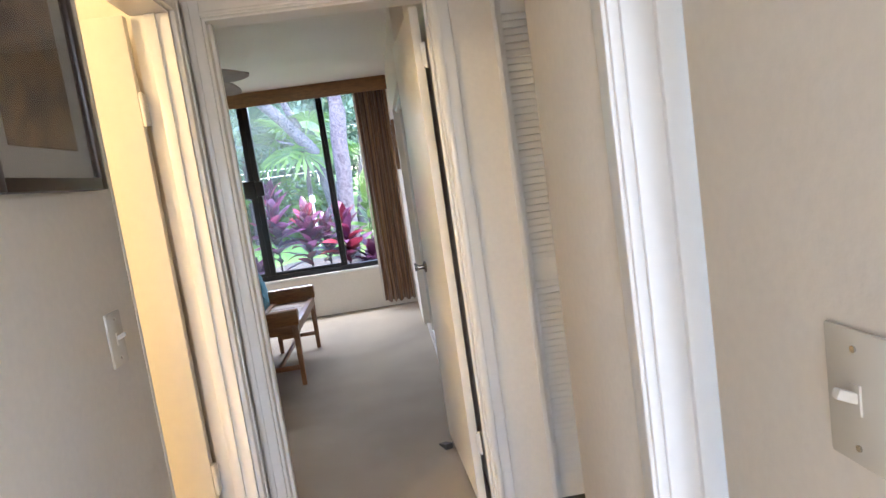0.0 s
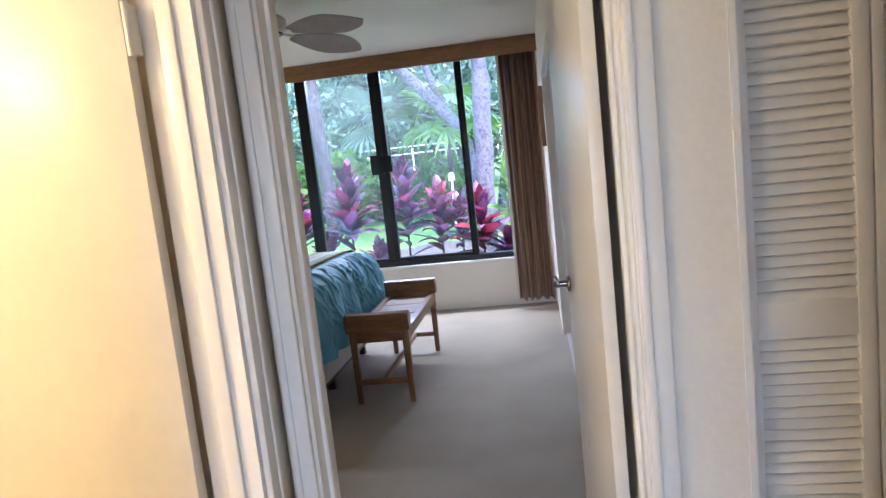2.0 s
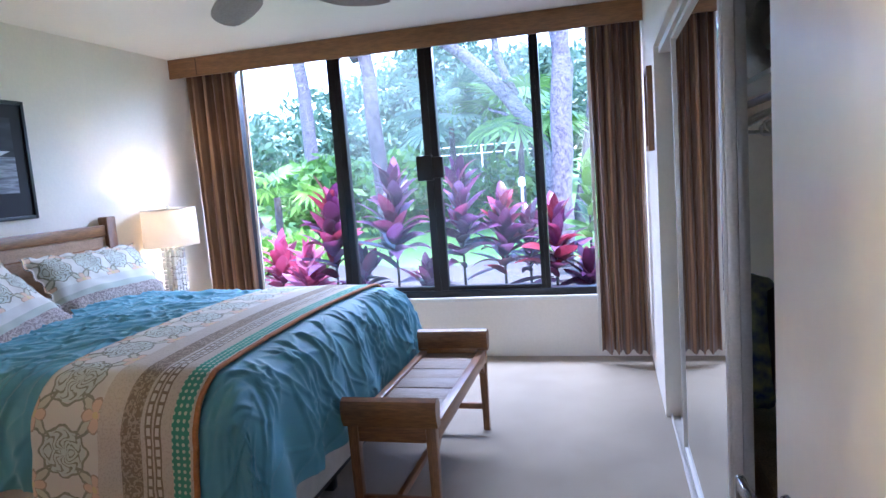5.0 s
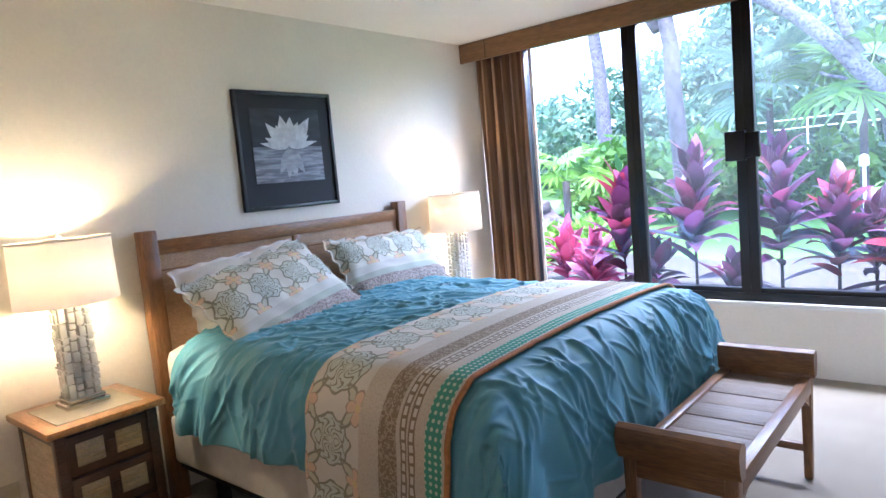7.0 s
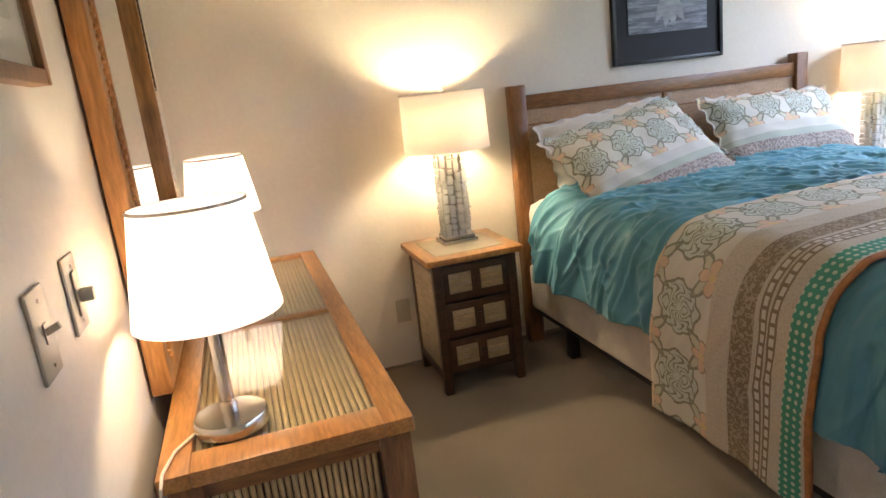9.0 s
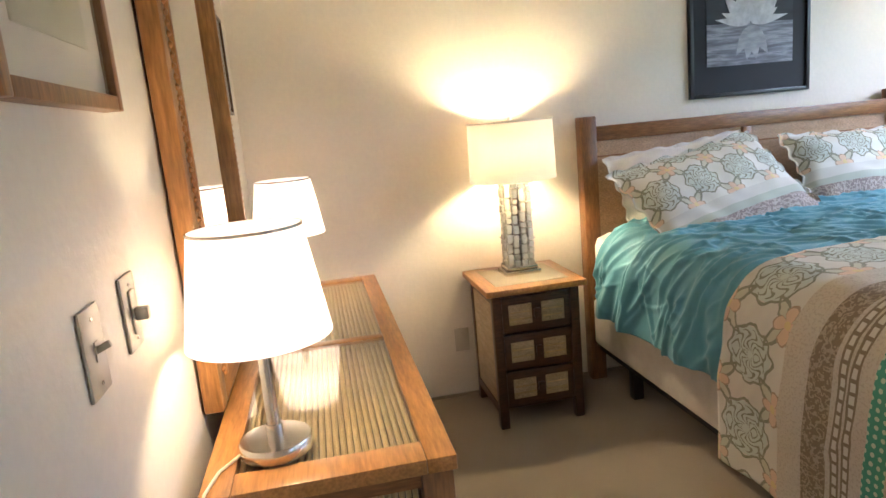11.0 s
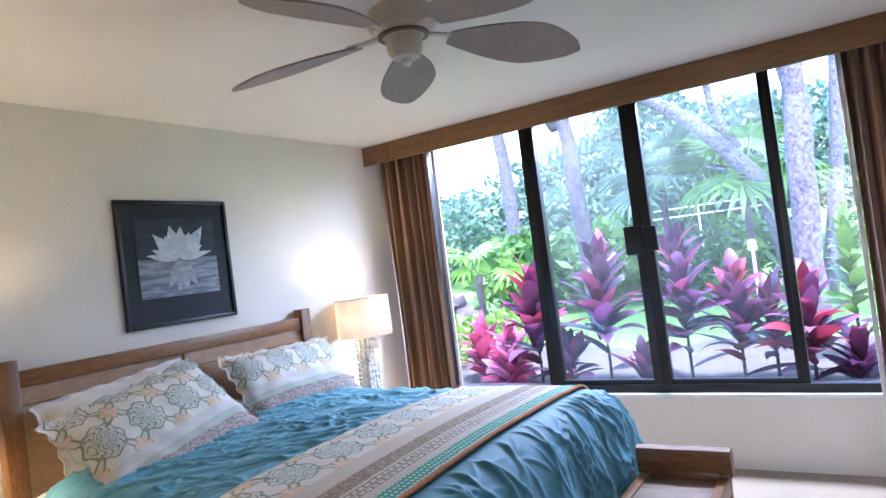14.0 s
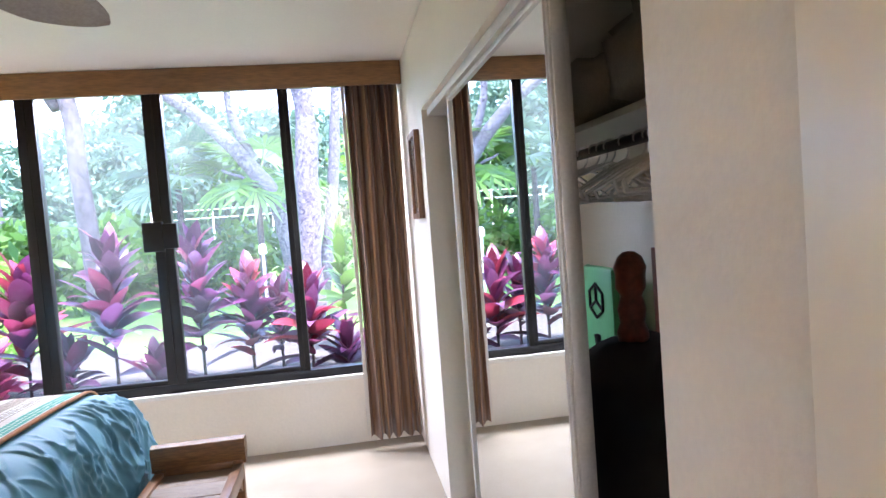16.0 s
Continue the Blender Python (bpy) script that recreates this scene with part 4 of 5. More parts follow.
pillow("pillow", 0.83, 0.55, 0.085, SHAM, "printed pillow sham leaning on the headboard", pose(-1.64, 4.50, 0.935, 43, 0, 90) @ pose(0, 0, 0, 0, 0, 13), 1)
pillow("pillow", 0.84, 0.44, 0.085, SHAM, "printed pillow sham leaning on the headboard", pose(-1.78, 5.43, 0.955, 54, 0, 90) @ pose(0, 0, 0, 0, 0, -1), 4)
pillow("pillow", 0.76, 0.42, 0.07, LINEN, "plain white pillow behind the printed sham", pose(-1.86, 4.50, 0.965, 62, 0, 90) @ pose(0, 0, 0, 0, 0, 6), 7)


# ---- bench at the foot of the bed ----
b = thing("bench", (0.27, 5.12, 0), "teak bench with woven cane seat and rolled ends", "bench")
HX, HY = 0.185, 0.60
for sx in (-1, 1):
    for sy in (-1, 1):
        lg = boxes((-0.022, -0.022, 0, 0.022, 0.022, 0.47), bevel=0.004)
        for q in lg.verts:
            k = 1 - 0.25 * (1 - q.co.z / 0.47)
            q.co.x *= k
            q.co.y *= k
        bmesh.ops.translate(lg, vec=(sx * (HX - 0.022), sy * (HY - 0.07), 0), verts=lg.verts)
        part("leg", lg, WOODZ, b)
for sy in (-1, 1):
    y = sy * (HY - 0.07)
    part("end_stretcher", boxes((-HX + 0.04, y - 0.012, 0.12, HX - 0.04, y + 0.012, 0.155), bevel=0.003), WOOD, b)
    part("end_apron", boxes((-HX + 0.04, y - 0.013, 0.385, HX - 0.04, y + 0.013, 0.47), bevel=0.003), WOOD, b)
    ar = bmesh.new()
    prof = [(-0.030, 0.455), (-0.045, 0.49), (-0.050, 0.535), (-0.040, 0.562), (-0.015, 0.572), (0.012, 0.562), (0.022, 0.54), (0.015, 0.50), (0.012, 0.455)]
    ends = [[ar.verts.new((x, y - sy * a, z)) for a, z in prof] for x in (-HX - 0.012, HX + 0.012)]
    for i in range(len(prof)):
        j = (i + 1) % len(prof)
        ar.faces.new((ends[0][i], ends[0][j], ends[1][j], ends[1][i]))
    ar.faces.new(ends[0])
    ar.faces.new(ends[1])
    part("rolled_end", ar, WOOD, b)
part("centre_stretcher", boxes((-0.012, -HY + 0.08, 0.122, 0.012, HY - 0.08, 0.153), bevel=0.003), WOODY, b)
for sx in (-1, 1):
    x = sx * (HX - 0.02)
    part("side_rail", boxes((x - 0.02, -HY + 0.09, 0.39, x + 0.02, HY - 0.09, 0.458), bevel=0.004), WOODY, b)
    for sy in (-1, 1):
        br = boxes((x - 0.012, -0.045, 0.33, x + 0.012, 0.045, 0.39))
        for q in br.verts:
            if q.co.z < 0.34 and q.co.y * sy < 0:
                q.co.z = 0.388
        bmesh.ops.translate(br, vec=(0, sy * (HY - 0.137), 0), verts=br.verts)
        part("bracket", br, WOODZ, b)
rows = 7
for i in range(rows):
    y0, y1 = -HY + 0.10 + i * (2 * HY - 0.2) / rows, -HY + 0.10 + (i + 1) * (2 * HY - 0.2) / rows
    part("cane_strip", boxes((-HX + 0.04, y0 + 0.003, 0.432, HX - 0.04, y1 - 0.003, 0.446 + 0.002 * (i % 2)), bevel=0.002), CANE, b)


# ---- nightstands ----
def nightstand(place, label):
    s = thing("nightstand", place, label, "nightstand", "bedside tables", rz=0)
    dx, dy, hz = 0.20, 0.195, 0.62
    for x in (-dx + 0.02, dx - 0.02):
        for y in (-dy + 0.02, dy - 0.02):
            part("post", boxes((x - 0.02, y - 0.02, 0, x + 0.02, y + 0.02, hz - 0.01), bevel=0.003), DARKW, s)
    for y in (-dy + 0.012, dy - 0.012):
        part("side_panel", boxes((-dx + 0.04, y - 0.008, 0.11, dx - 0.04, y + 0.008, hz - 0.05)), WEAVE, s, "woven rattan side panel")
        part("side_rail", boxes((-dx + 0.04, y - 0.012, 0.07, dx - 0.04, y + 0.012, 0.11)), DARKW, s)
        part("side_rail", boxes((-dx + 0.04, y - 0.012, hz - 0.05, dx - 0.04, y + 0.012, hz - 0.01)), DARKW, s)
    part("carcass", boxes((-dx + 0.005, -dy + 0.04, 0.08, dx - 0.03, dy - 0.04, hz - 0.012)), DARKW, s)
    for i in range(3):
        z0 = 0.10 + i * 0.168
        dr = part("drawer", boxes((dx - 0.03, -dy + 0.042, z0, dx - 0.006, dy - 0.042, z0 + 0.155), bevel=0.003), DARKW, s, "dark wood drawer front")
        for y0, y1 in ((-0.125, -0.022), (0.022, 0.125)):
            part("woven_inset", boxes((dx - 0.008, y0, z0 + 0.032, dx - 0.002, y1, z0 + 0.122), bevel=0.002), WEAVE, dr, "pale woven inset")
            for q in (0.055, 0.085):
                part("inset_bar", boxes((dx - 0.003, y0 + 0.004, z0 + q, dx - 0.0005, y1 - 0.004, z0 + q + 0.006)), BAMBOO, dr)
        part("pull", boxes((dx - 0.006, -0.014, z0 + 0.058, dx + 0.012, 0.014, z0 + 0.098), bevel=0.005), DARKW, dr)
    top = part("top", boxes((-dx - 0.02, -dy - 0.03, hz - 0.01, dx + 0.03, dy + 0.03, hz + 0.018), bevel=0.005), HONEY, s, "honey wood top")
    part("stone_inset", boxes((-dx + 0.045, -dy + 0.03, hz + 0.016, dx - 0.04, dy - 0.03, hz + 0.0205)), material("pale stone inset", (0.60, 0.52, 0.38), 0.18, vary=0.08, scale=9), top, "pale inset panel")
    return s


nightstand((-1.82, 3.62, 0), "dark wood nightstand with woven drawer insets")
nightstand((-1.82, 6.19, 0), "dark wood nightstand on the window side of the bed")


def glass_lamp(place, watts):
    s = thing("table_lamp", place, "stacked glass table lamp with linen drum shade, lit", "table lamp", "bedside lamps")
    part("base", boxes((-0.065, -0.085, 0, 0.065, 0.085, 0.022), (-0.055, -0.072, 0.022, 0.055, 0.072, 0.04), bevel=0.004), METAL, s, "brushed silver plinth")
    rnd = random.Random(4)
    z = 0.04
    spots = [(-0.038, y) for y in (-0.05, -0.017, 0.017, 0.05)] + [(0.038, y) for y in (-0.05, -0.017, 0.017, 0.05)] + [(0.0, -0.055), (0.0, 0.055)]
    part("core", boxes((-0.012, -0.03, 0.04, -0.006, 0.03, 0.425)), METAL, s, "bright metal core")
    for x, y in spots:
        zz = z
        while zz < z + 0.36:
            h = min(rnd.choice((0.028, 0.045, 0.062)), z + 0.385 - zz)
            o = rnd.uniform(-0.003, 0.003)
            part("glass_block", boxes((x - 0.013, y - 0.0125 + o, zz + 0.002, x + 0.013, y + 0.0125 + o, zz + h - 0.003), bevel=0.003), CRYSTAL, s)
            zz += h
    for zz in (0.04, 0.165, 0.29, 0.415):
        part("spacer", boxes((-0.056, -0.068, zz - 0.002, 0.056, 0.068, zz + 0.003)), CRYSTAL, s)
    z = 0.425
    part("neck", rod(bmesh.new(), (0, 0, z - 0.01), (0, 0, z + 0.24), 0.006), METAL, s)
    zb, zt = z + 0.005, z + 0.265
    shd = part("shade", lathe([(0.196, zb), (0.19, zt)], 48, 0.92, 1.0), SHADE, s, "off white linen drum shade")
    so = shd.modifiers.new("thickness", "SOLIDIFY")
    so.thickness = 0.002
    part("rim", lathe([(0.191, zt - 0.006), (0.193, zt - 0.006), (0.193, zt + 0.002), (0.188, zt + 0.002)], 48, 0.92, 1.0), LINEN, s)
    part("finial", lathe([(0.001, zt + 0.0), (0.009, zt + 0.004), (0.011, zt + 0.013), (0.005, zt + 0.022), (0.001, zt + 0.024)], 16), WHITEP, s)
    part("harp_bar", boxes((-0.174, -0.004, zt - 0.006, 0.174, 0.004, zt - 0.001), (-0.004, -0.186, zt - 0.006, 0.004, 0.186, zt - 0.001)), METAL, s)
    bulb("bedside_bulb", (place[0], place[1], place[2] + zb + 0.135), watts)
    return s


glass_lamp((-1.865, 3.63, 0.638), LAMP)
glass_lamp((-1.865, 6.20, 0.638), LAMP * 0.55)


# ---- dresser with its mirror and lamps ----
d = thing("dresser", (-0.90, 2.725, 0), "honey wood dresser with bamboo slat panels under glass", "dresser")
X0, X1, Y0, Y1, ZT = -0.78, 0.79, -0.225, 0.225, 0.76
for x in (X0 + 0.05, X1 - 0.05):
    for y in (Y0 + 0.04, Y1 - 0.035):
        part("post", boxes((x - 0.03, y - 0.03, 0, x + 0.03, y + 0.03, ZT - 0.03), bevel=0.004), WOODZ, d)
for row in ((X0, Y0, ZT - 0.03, X1, Y0 + 0.055, ZT), (X0, Y1 - 0.055, ZT - 0.03, X1, Y1, ZT), (X0, Y0 + 0.055, ZT - 0.03, X0 + 0.07, Y1 - 0.055, ZT), (X1 - 0.075, Y0 + 0.055, ZT - 0.03, X1, Y1 - 0.055, ZT), (0.02, Y0 + 0.055, ZT - 0.03, 0.055, Y1 - 0.055, ZT)):
    part("top_board", boxes(row, bevel=0.003), HONEY, d, "honey wood top frame")
part("lining", boxes((X0 + 0.07, Y0 + 0.055, ZT - 0.030, X1 - 0.075, Y1 - 0.055, ZT - 0.020)), DARKW, d)
for x0, x1 in ((X0 + 0.072, 0.018), (0.057, X1 - 0.077)):
    h = (x1 - x0) / 2
    sl = mesh("bamboo_slat", lathe([(0.0001, -h), (0.0058, -h), (0.0062, 0.0), (0.0058, h), (0.0001, h)], 8), BAMBOO, 60)
    for i in range(25):
        o = new("bamboo_slat", sl)
        o.parent = d
        o.matrix_basis = pose((x0 + x1) / 2, Y0 + 0.057 + (i + 0.5) * (Y1 - Y0 - 0.114) / 25, ZT - 0.0145, 0, 90, 0)
GLASST = glass("table top glass", tint=(0.97, 0.99, 0.97), gloss=0.09)
for x0, x1 in ((X0 + 0.07, 0.02), (0.055, X1 - 0.075)):
    g = part("glass_inset", boxes((x0, Y0 + 0.055, ZT - 0.006, x1, Y1 - 0.055, ZT - 0.002)), GLASST, d, "clear glass inset")
    g.visible_shadow = False
part("apron", boxes((X0 + 0.08, Y1 - 0.05, ZT - 0.09, X1 - 0.08, Y1 - 0.02, ZT - 0.03)), WOOD, d)
part("carcass", boxes((X0 + 0.06, Y0 + 0.02, 0.10, X1 - 0.06, Y1 - 0.05, ZT - 0.032)), DARKW, d)
for i in range(3):
    for j in range(3):
        x0, z0 = X0 + 0.085 + j * 0.468, 0.11 + i * 0.19
        dr = part("drawer", boxes((x0, Y1 - 0.05, z0, x0 + 0.455, Y1 - 0.022, z0 + 0.18), bevel=0.003), WOOD, d)
        part("knob", lathe([(0.001, 0), (0.008, 0), (0.007, 0.012), (0.015, 0.020), (0.012, 0.028), (0.001, 0.03)], 12), DARKW, dr).matrix_basis = pose(x0 + 0.227, Y1 - 0.022, z0 + 0.09, -90, 0, 0)
for x in (X0 + 0.05, X1 - 0.05):
    part("end_rail", boxes((x - 0.012, Y0 + 0.07, ZT - 0.075, x + 0.012, Y1 - 0.065, ZT - 0.03)), WOODY, d)
    part("end_rail", boxes((x - 0.012, Y0 + 0.07, 0.08, x + 0.012, Y1 - 0.065, 0.13)), WOODY, d)
se = mesh("end_slat", lathe([(0.0001, 0.13), (0.0055, 0.13), (0.006, 0.4), (0.0055, ZT - 0.075), (0.0001, ZT - 0.075)], 8), BAMBOO, 60)
k = 24
for i in range(k):
    o = new("end_slat", se)
    o.parent = d
    o.matrix_basis = pose(X1 - 0.048, Y0 + 0.076 + (i + 0.5) * (Y1 - Y0 - 0.147) / k, 0)

m = thing("dresser_mirror", (-0.90, 2.487, 0.775), "tall arched wooden mirror standing behind the dresser", "mirror")
W, H, ARCH = 0.43, 1.04, 0.20
for s in (-1, 1):
    fr = boxes((s * W - 0.032, -0.02, 0, s * W + 0.032, 0.022, H + 0.07), bevel=0.005)
    box(fr, s * (W - 0.042) - 0.008, -0.005, 0.06, s * (W - 0.042) + 0.008, 0.030, H, bevel=0.003)
    st = part("stile", fr, HONEYZ, m)
    bead = mesh("bead", lathe([(0.0005, -0.007), (0.005, -0.004), (0.006, 0), (0.005, 0.004), (0.0005, 0.007)], 8), HONEYZ, 60)
    for i in range(46):
        o = new("bead", bead)
        o.parent = st
        o.matrix_basis = pose(s * (W - 0.018), 0.024, 0.08 + i * 0.021)
part("rail", boxes((-W + 0.032, -0.02, 0, W - 0.032, 0.022, 0.06), bevel=0.005), HONEY, m)
cr = bmesh.new()
N = 24
for lo, hi, y0, y1 in ((0.0, 0.13, -0.02, 0.022), (0.105, 0.135, -0.015, 0.036)):
    prev = None
    for i in range(N + 1):
        a = -1 + 2 * i / N
        z = H + 0.06 + ARCH * (1 - a * a)
        ring = [cr.verts.new((a * (W + 0.032), y, z + h)) for y, h in ((y0, lo), (y1, lo), (y1, hi), (y0, hi))]
        if prev:
            for q in range(4):
                cr.faces.new((prev[q], prev[(q + 1) % 4], ring[(q + 1) % 4], ring[q]))
        else:
            cr.faces.new(ring)
        prev = ring
    cr.faces.new(prev)
part("arched_crown", cr, HONEY, m, "carved arched top rail", smooth=50)
for i in range(9):
    a = -0.8 + 0.2 * i
    part("carving", lathe([(0.001, 0.0), (0.03, 0.0), (0.026, 0.008), (0.012, 0.012), (0.001, 0.013)], 12, 1.2, 0.7), WOOD, m).matrix_basis = pose(a * W, 0.022, H + 0.115 + ARCH * (1 - a * a), -90, 0, 0)
gl = bmesh.new()
lo = [gl.verts.new((-W + 2 * W * i / N, 0.002, 0.03)) for i in range(N + 1)]
hi = [gl.verts.new((-W + 2 * W * i / N, 0.002, H + 0.08 + ARCH * (1 - (-1 + 2 * i / N) ** 2))) for i in range(N + 1)]
for i in range(N):
    gl.faces.new((lo[i], lo[i + 1], hi[i + 1], hi[i]))
part("mirror_glass", gl, MIRROR, m)
part("back_board", boxes((-W, -0.018, 0.03, W, -0.012, H + 0.08)), DARKW, m)


def desk_lamp(place, watts, cord):
    s = thing("table_lamp", place, "nickel table lamp with tapered white shade, lit", "table lamp", "dresser lamps")
    part("base", lathe([(0.001, 0), (0.066, 0), (0.069, 0.004), (0.069, 0.024), (0.066, 0.028), (0.02, 0.031), (0.001, 0.031)], 40), METAL, s)
    part("stem", rod(bmesh.new(), (0, 0, 0.03), (0, 0, 0.27), 0.0125, seg=20), METAL, s)
    part("collar", rod(bmesh.new(), (0, 0, 0.031), (0, 0, 0.055), 0.016, seg=20), METAL, s)
    shd = part("shade", lathe([(0.133, 0.228), (0.101, 0.432)], 48), SHADEW, s, "tapered white paper shade")
    so = shd.modifiers.new("thickness", "SOLIDIFY")
    so.thickness = 0.0015
    part("rim", lathe([(0.1005, 0.429), (0.103, 0.429), (0.103, 0.434), (0.0995, 0.434)], 48), METAL, s)
    part("spider", boxes((-0.10, -0.003, 0.405, 0.10, 0.003, 0.409), (-0.003, -0.10, 0.405, 0.003, 0.10, 0.409)), METAL, s)
    if cord:
        part("cord", tube([(-0.02, -0.05, 0.006), (0.06, -0.10, 0.005), (0.13, -0.115, 0.004), (0.17, -0.115, -0.003), (0.175, -0.12, -0.05), (0.172, -0.13, -0.2), (0.165, -0.14, -0.5), (0.16, -0.15, -0.7)], 0.003), CORD, s)
    bulb("lamp_bulb", (place[0], place[1], place[2] + 0.31), watts, (1.0, 0.78, 0.46), 0.03)
    return s


desk_lamp((-0.25, 2.628, 0.7605), LAMP2, True)
desk_lamp((-1.52, 2.64, 0.7605), LAMP2, False)


# ---- pictures ----
def picture(name, wide, tall, fw, depth, m, frame_mat, mat_mat, margin, label, art, bottom=0.0, glazed=True):
    p = thing(name, (0, 0, 0), label, "framed picture", "wall pictures")
    p.matrix_basis = m
    for x0, x1, z0, z1 in ((-wide / 2, -wide / 2 + fw, 0, tall), (wide / 2 - fw, wide / 2, 0, tall), (-wide / 2 + fw, wide / 2 - fw, 0, fw), (-wide / 2 + fw, wide / 2 - fw, tall - fw, tall)):
        part("frame_bar", boxes((x0, -depth, z0, x1, 0, z1), bevel=0.002), frame_mat, p)
    part("mat_board", boxes((-wide / 2 + fw, -depth * 0.5, fw, wide / 2 - fw, -0.003, tall - fw)), mat_mat, p)
    ax, z0, z1 = wide / 2 - fw - margin, fw + margin + bottom, tall - fw - margin
    part("print", boxes((-ax, -depth * 0.5 - 0.003, z0, ax, -depth * 0.5 - 0.0005, z1)), art, p)
    if glazed:
        g = part("glazing", boxes((-wide / 2 + fw, -depth * 0.8, fw, wide / 2 - fw, -depth * 0.8 + 0.002, tall - fw)), PICGLASS, p)
        g.visible_shadow = False
    return p, ax, z0, z1, -depth * 0.5 - 0.003


PICGLASS = glass("picture glass", tint=(0.98, 0.98, 0.98))


def wash(name, stops, scale, stretch=(1, 1, 1), detail=6):
    """A painted print: soft washes of several colours."""
    m = bpy.data.materials.new(name)
    k = Nodes(m)
    tc, mp, ns, rp = k.n.new("ShaderNodeTexCoord"), k.n.new("ShaderNodeMapping"), k.n.new("ShaderNodeTexNoise"), k.n.new("ShaderNodeValToRGB")
    mp.inputs["Scale"].default_value = stretch
    ns.inputs["Scale"].default_value, ns.inputs["Detail"].default_value = scale, detail
    k.l.new(tc.outputs["Object"], mp.inputs[0])
    k.l.new(mp.outputs[0], ns.inputs[0])
    k.l.new(ns.outputs[0], rp.inputs[0])
    el = rp.color_ramp.elements
    el[0].position, el[0].color = stops[0][0], (*stops[0][1], 1)
    el[1].position, el[1].color = stops[-1][0], (*stops[-1][1], 1)
    for p, c in stops[1:-1]:
        e = el.new(p)
        e.color = (*c, 1)
    k.l.new(rp.outputs[0], k.bsdf.inputs["Base Color"])
    k.bsdf.inputs["Roughness"].default_value = 0.6
    return m


NIGHT = wash("dark water print", [(0.3, (0.012, 0.013, 0.02)), (0.6, (0.03, 0.033, 0.045)), (0.8, (0.06, 0.065, 0.08))], 6, (1, 1, 4))
WATER = wash("pale water print", [(0.3, (0.08, 0.085, 0.11)), (0.5, (0.20, 0.21, 0.25)), (0.62, (0.34, 0.36, 0.42)), (0.75, (0.10, 0.11, 0.14))], 16, (0.5, 1, 4))
PETAL = wash("white petal print", [(0.3, (0.42, 0.43, 0.47)), (0.7, (0.70, 0.71, 0.74))], 25)
PETALR = wash("mirrored petal print", [(0.3, (0.22, 0.23, 0.27)), (0.7, (0.46, 0.47, 0.52))], 14, (1, 1, 3))
BLKMAT = material("black mat board", (0.013, 0.014, 0.019), 0.7, vary=0.1)
p, ax, z0, z1, yf = picture("flower_picture", 0.67, 0.66, 0.02, 0.025, pose(-2.06, 4.96, 1.348, 0, 0, 90), BLACK, BLKMAT, 0.075, "black framed photograph of a white water lily", NIGHT, 0.055, False)
mid = z0 + 0.20
part("water", boxes((-ax, yf - 0.001, z0, ax, yf - 0.0002, mid)), WATER, p, "pale rippled water in the photograph")


def petal(angle, length, wide, x, z, y):
    bm = bmesh.new()
    pts = []
    for i in range(13):
        s = i / 12
        pts.append((wide * math.sin(math.pi * s ** 0.8) * (1 - 0.25 * s), length * s))
    c, sn = math.cos(angle), math.sin(angle)
    left = [bm.verts.new((x - a * c - b * sn, y, z - a * sn + b * c)) for a, b in pts]
    right = [bm.verts.new((x + a * c - b * sn, y, z + a * sn + b * c)) for a, b in pts]
    for i in range(12):
        bm.faces.new((left[i], right[i], right[i + 1], left[i + 1]))
    return bm


for i, (a, ln, wd, x) in enumerate(((82, 0.20, 0.016, -0.01), (-80, 0.22, 0.016, 0.01), (66, 0.15, 0.020, -0.03), (-60, 0.15, 0.022, 0.03), (42, 0.20, 0.030, -0.02), (-38, 0.235, 0.036, 0.03), (24, 0.15, 0.030, -0.02), (-22, 0.17, 0.034, 0.02), (-5, 0.19, 0.036, 0.01), (10, 0.20, 0.038, -0.01))):
    part("petal", petal(radians(a), ln * 0.93, wd * 1.35, x, mid - 0.005, yf - 0.0015 - 0.0003 * i), PETAL, p)
for i, (a, ln, wd) in enumerate(((148, 0.17, 0.035), (-148, 0.17, 0.035), (170, 0.17, 0.04), (-172, 0.17, 0.04))):
    part("petal_reflection", petal(radians(a), ln, wd, 0.01, mid - 0.012, yf - 0.0012 - 0.0002 * i), PETALR, p)

LAND = wash("green and grey landscape print", [(0.3, (0.20, 0.22, 0.13)), (0.5, (0.42, 0.43, 0.34)), (0.7, (0.52, 0.53, 0.50))], 5, (1, 1, 2))
MARKET = wash("brown figure free painting print", [(0.3, (0.03, 0.022, 0.02)), (0.45, (0.09, 0.055, 0.04)), (0.55, (0.17, 0.11, 0.06)), (0.7, (0.06, 0.06, 0.07))], 9)
picture("landscape_picture", 0.40, 0.62, 0.022, 0.03, pose(0.055, 2.46, 1.405, 0, 0, 180), WOODZ, MATW, 0.06, "wood framed pale landscape print beside the mirror", LAND)
picture("small_picture", 0.30, 0.36, 0.012, 0.02, pose(-1.62, 2.46, 1.45, 0, 0, 180), DARKW, MATW, 0.04, "thin framed print beyond the dresser mirror", LAND)
picture("hall_picture", 0.40, 0.54, 0.024, 0.03, pose(0.605, 1.165, 1.46, 0, 0, 90), FRAMEB, MATB, 0.055, "dark framed painting with grey mat in the hall", MARKET)
SAND = wash("tan print", [(0.3, (0.30, 0.18, 0.08)), (0.7, (0.50, 0.36, 0.18))], 8)
picture("closet_side_picture", 0.28, 0.46, 0.03, 0.03, pose(1.40, 6.18, 1.47, 0, 0, -90), WOODZ, MATW, 0.03, "narrow wooden framed picture beside the curtain", SAND)


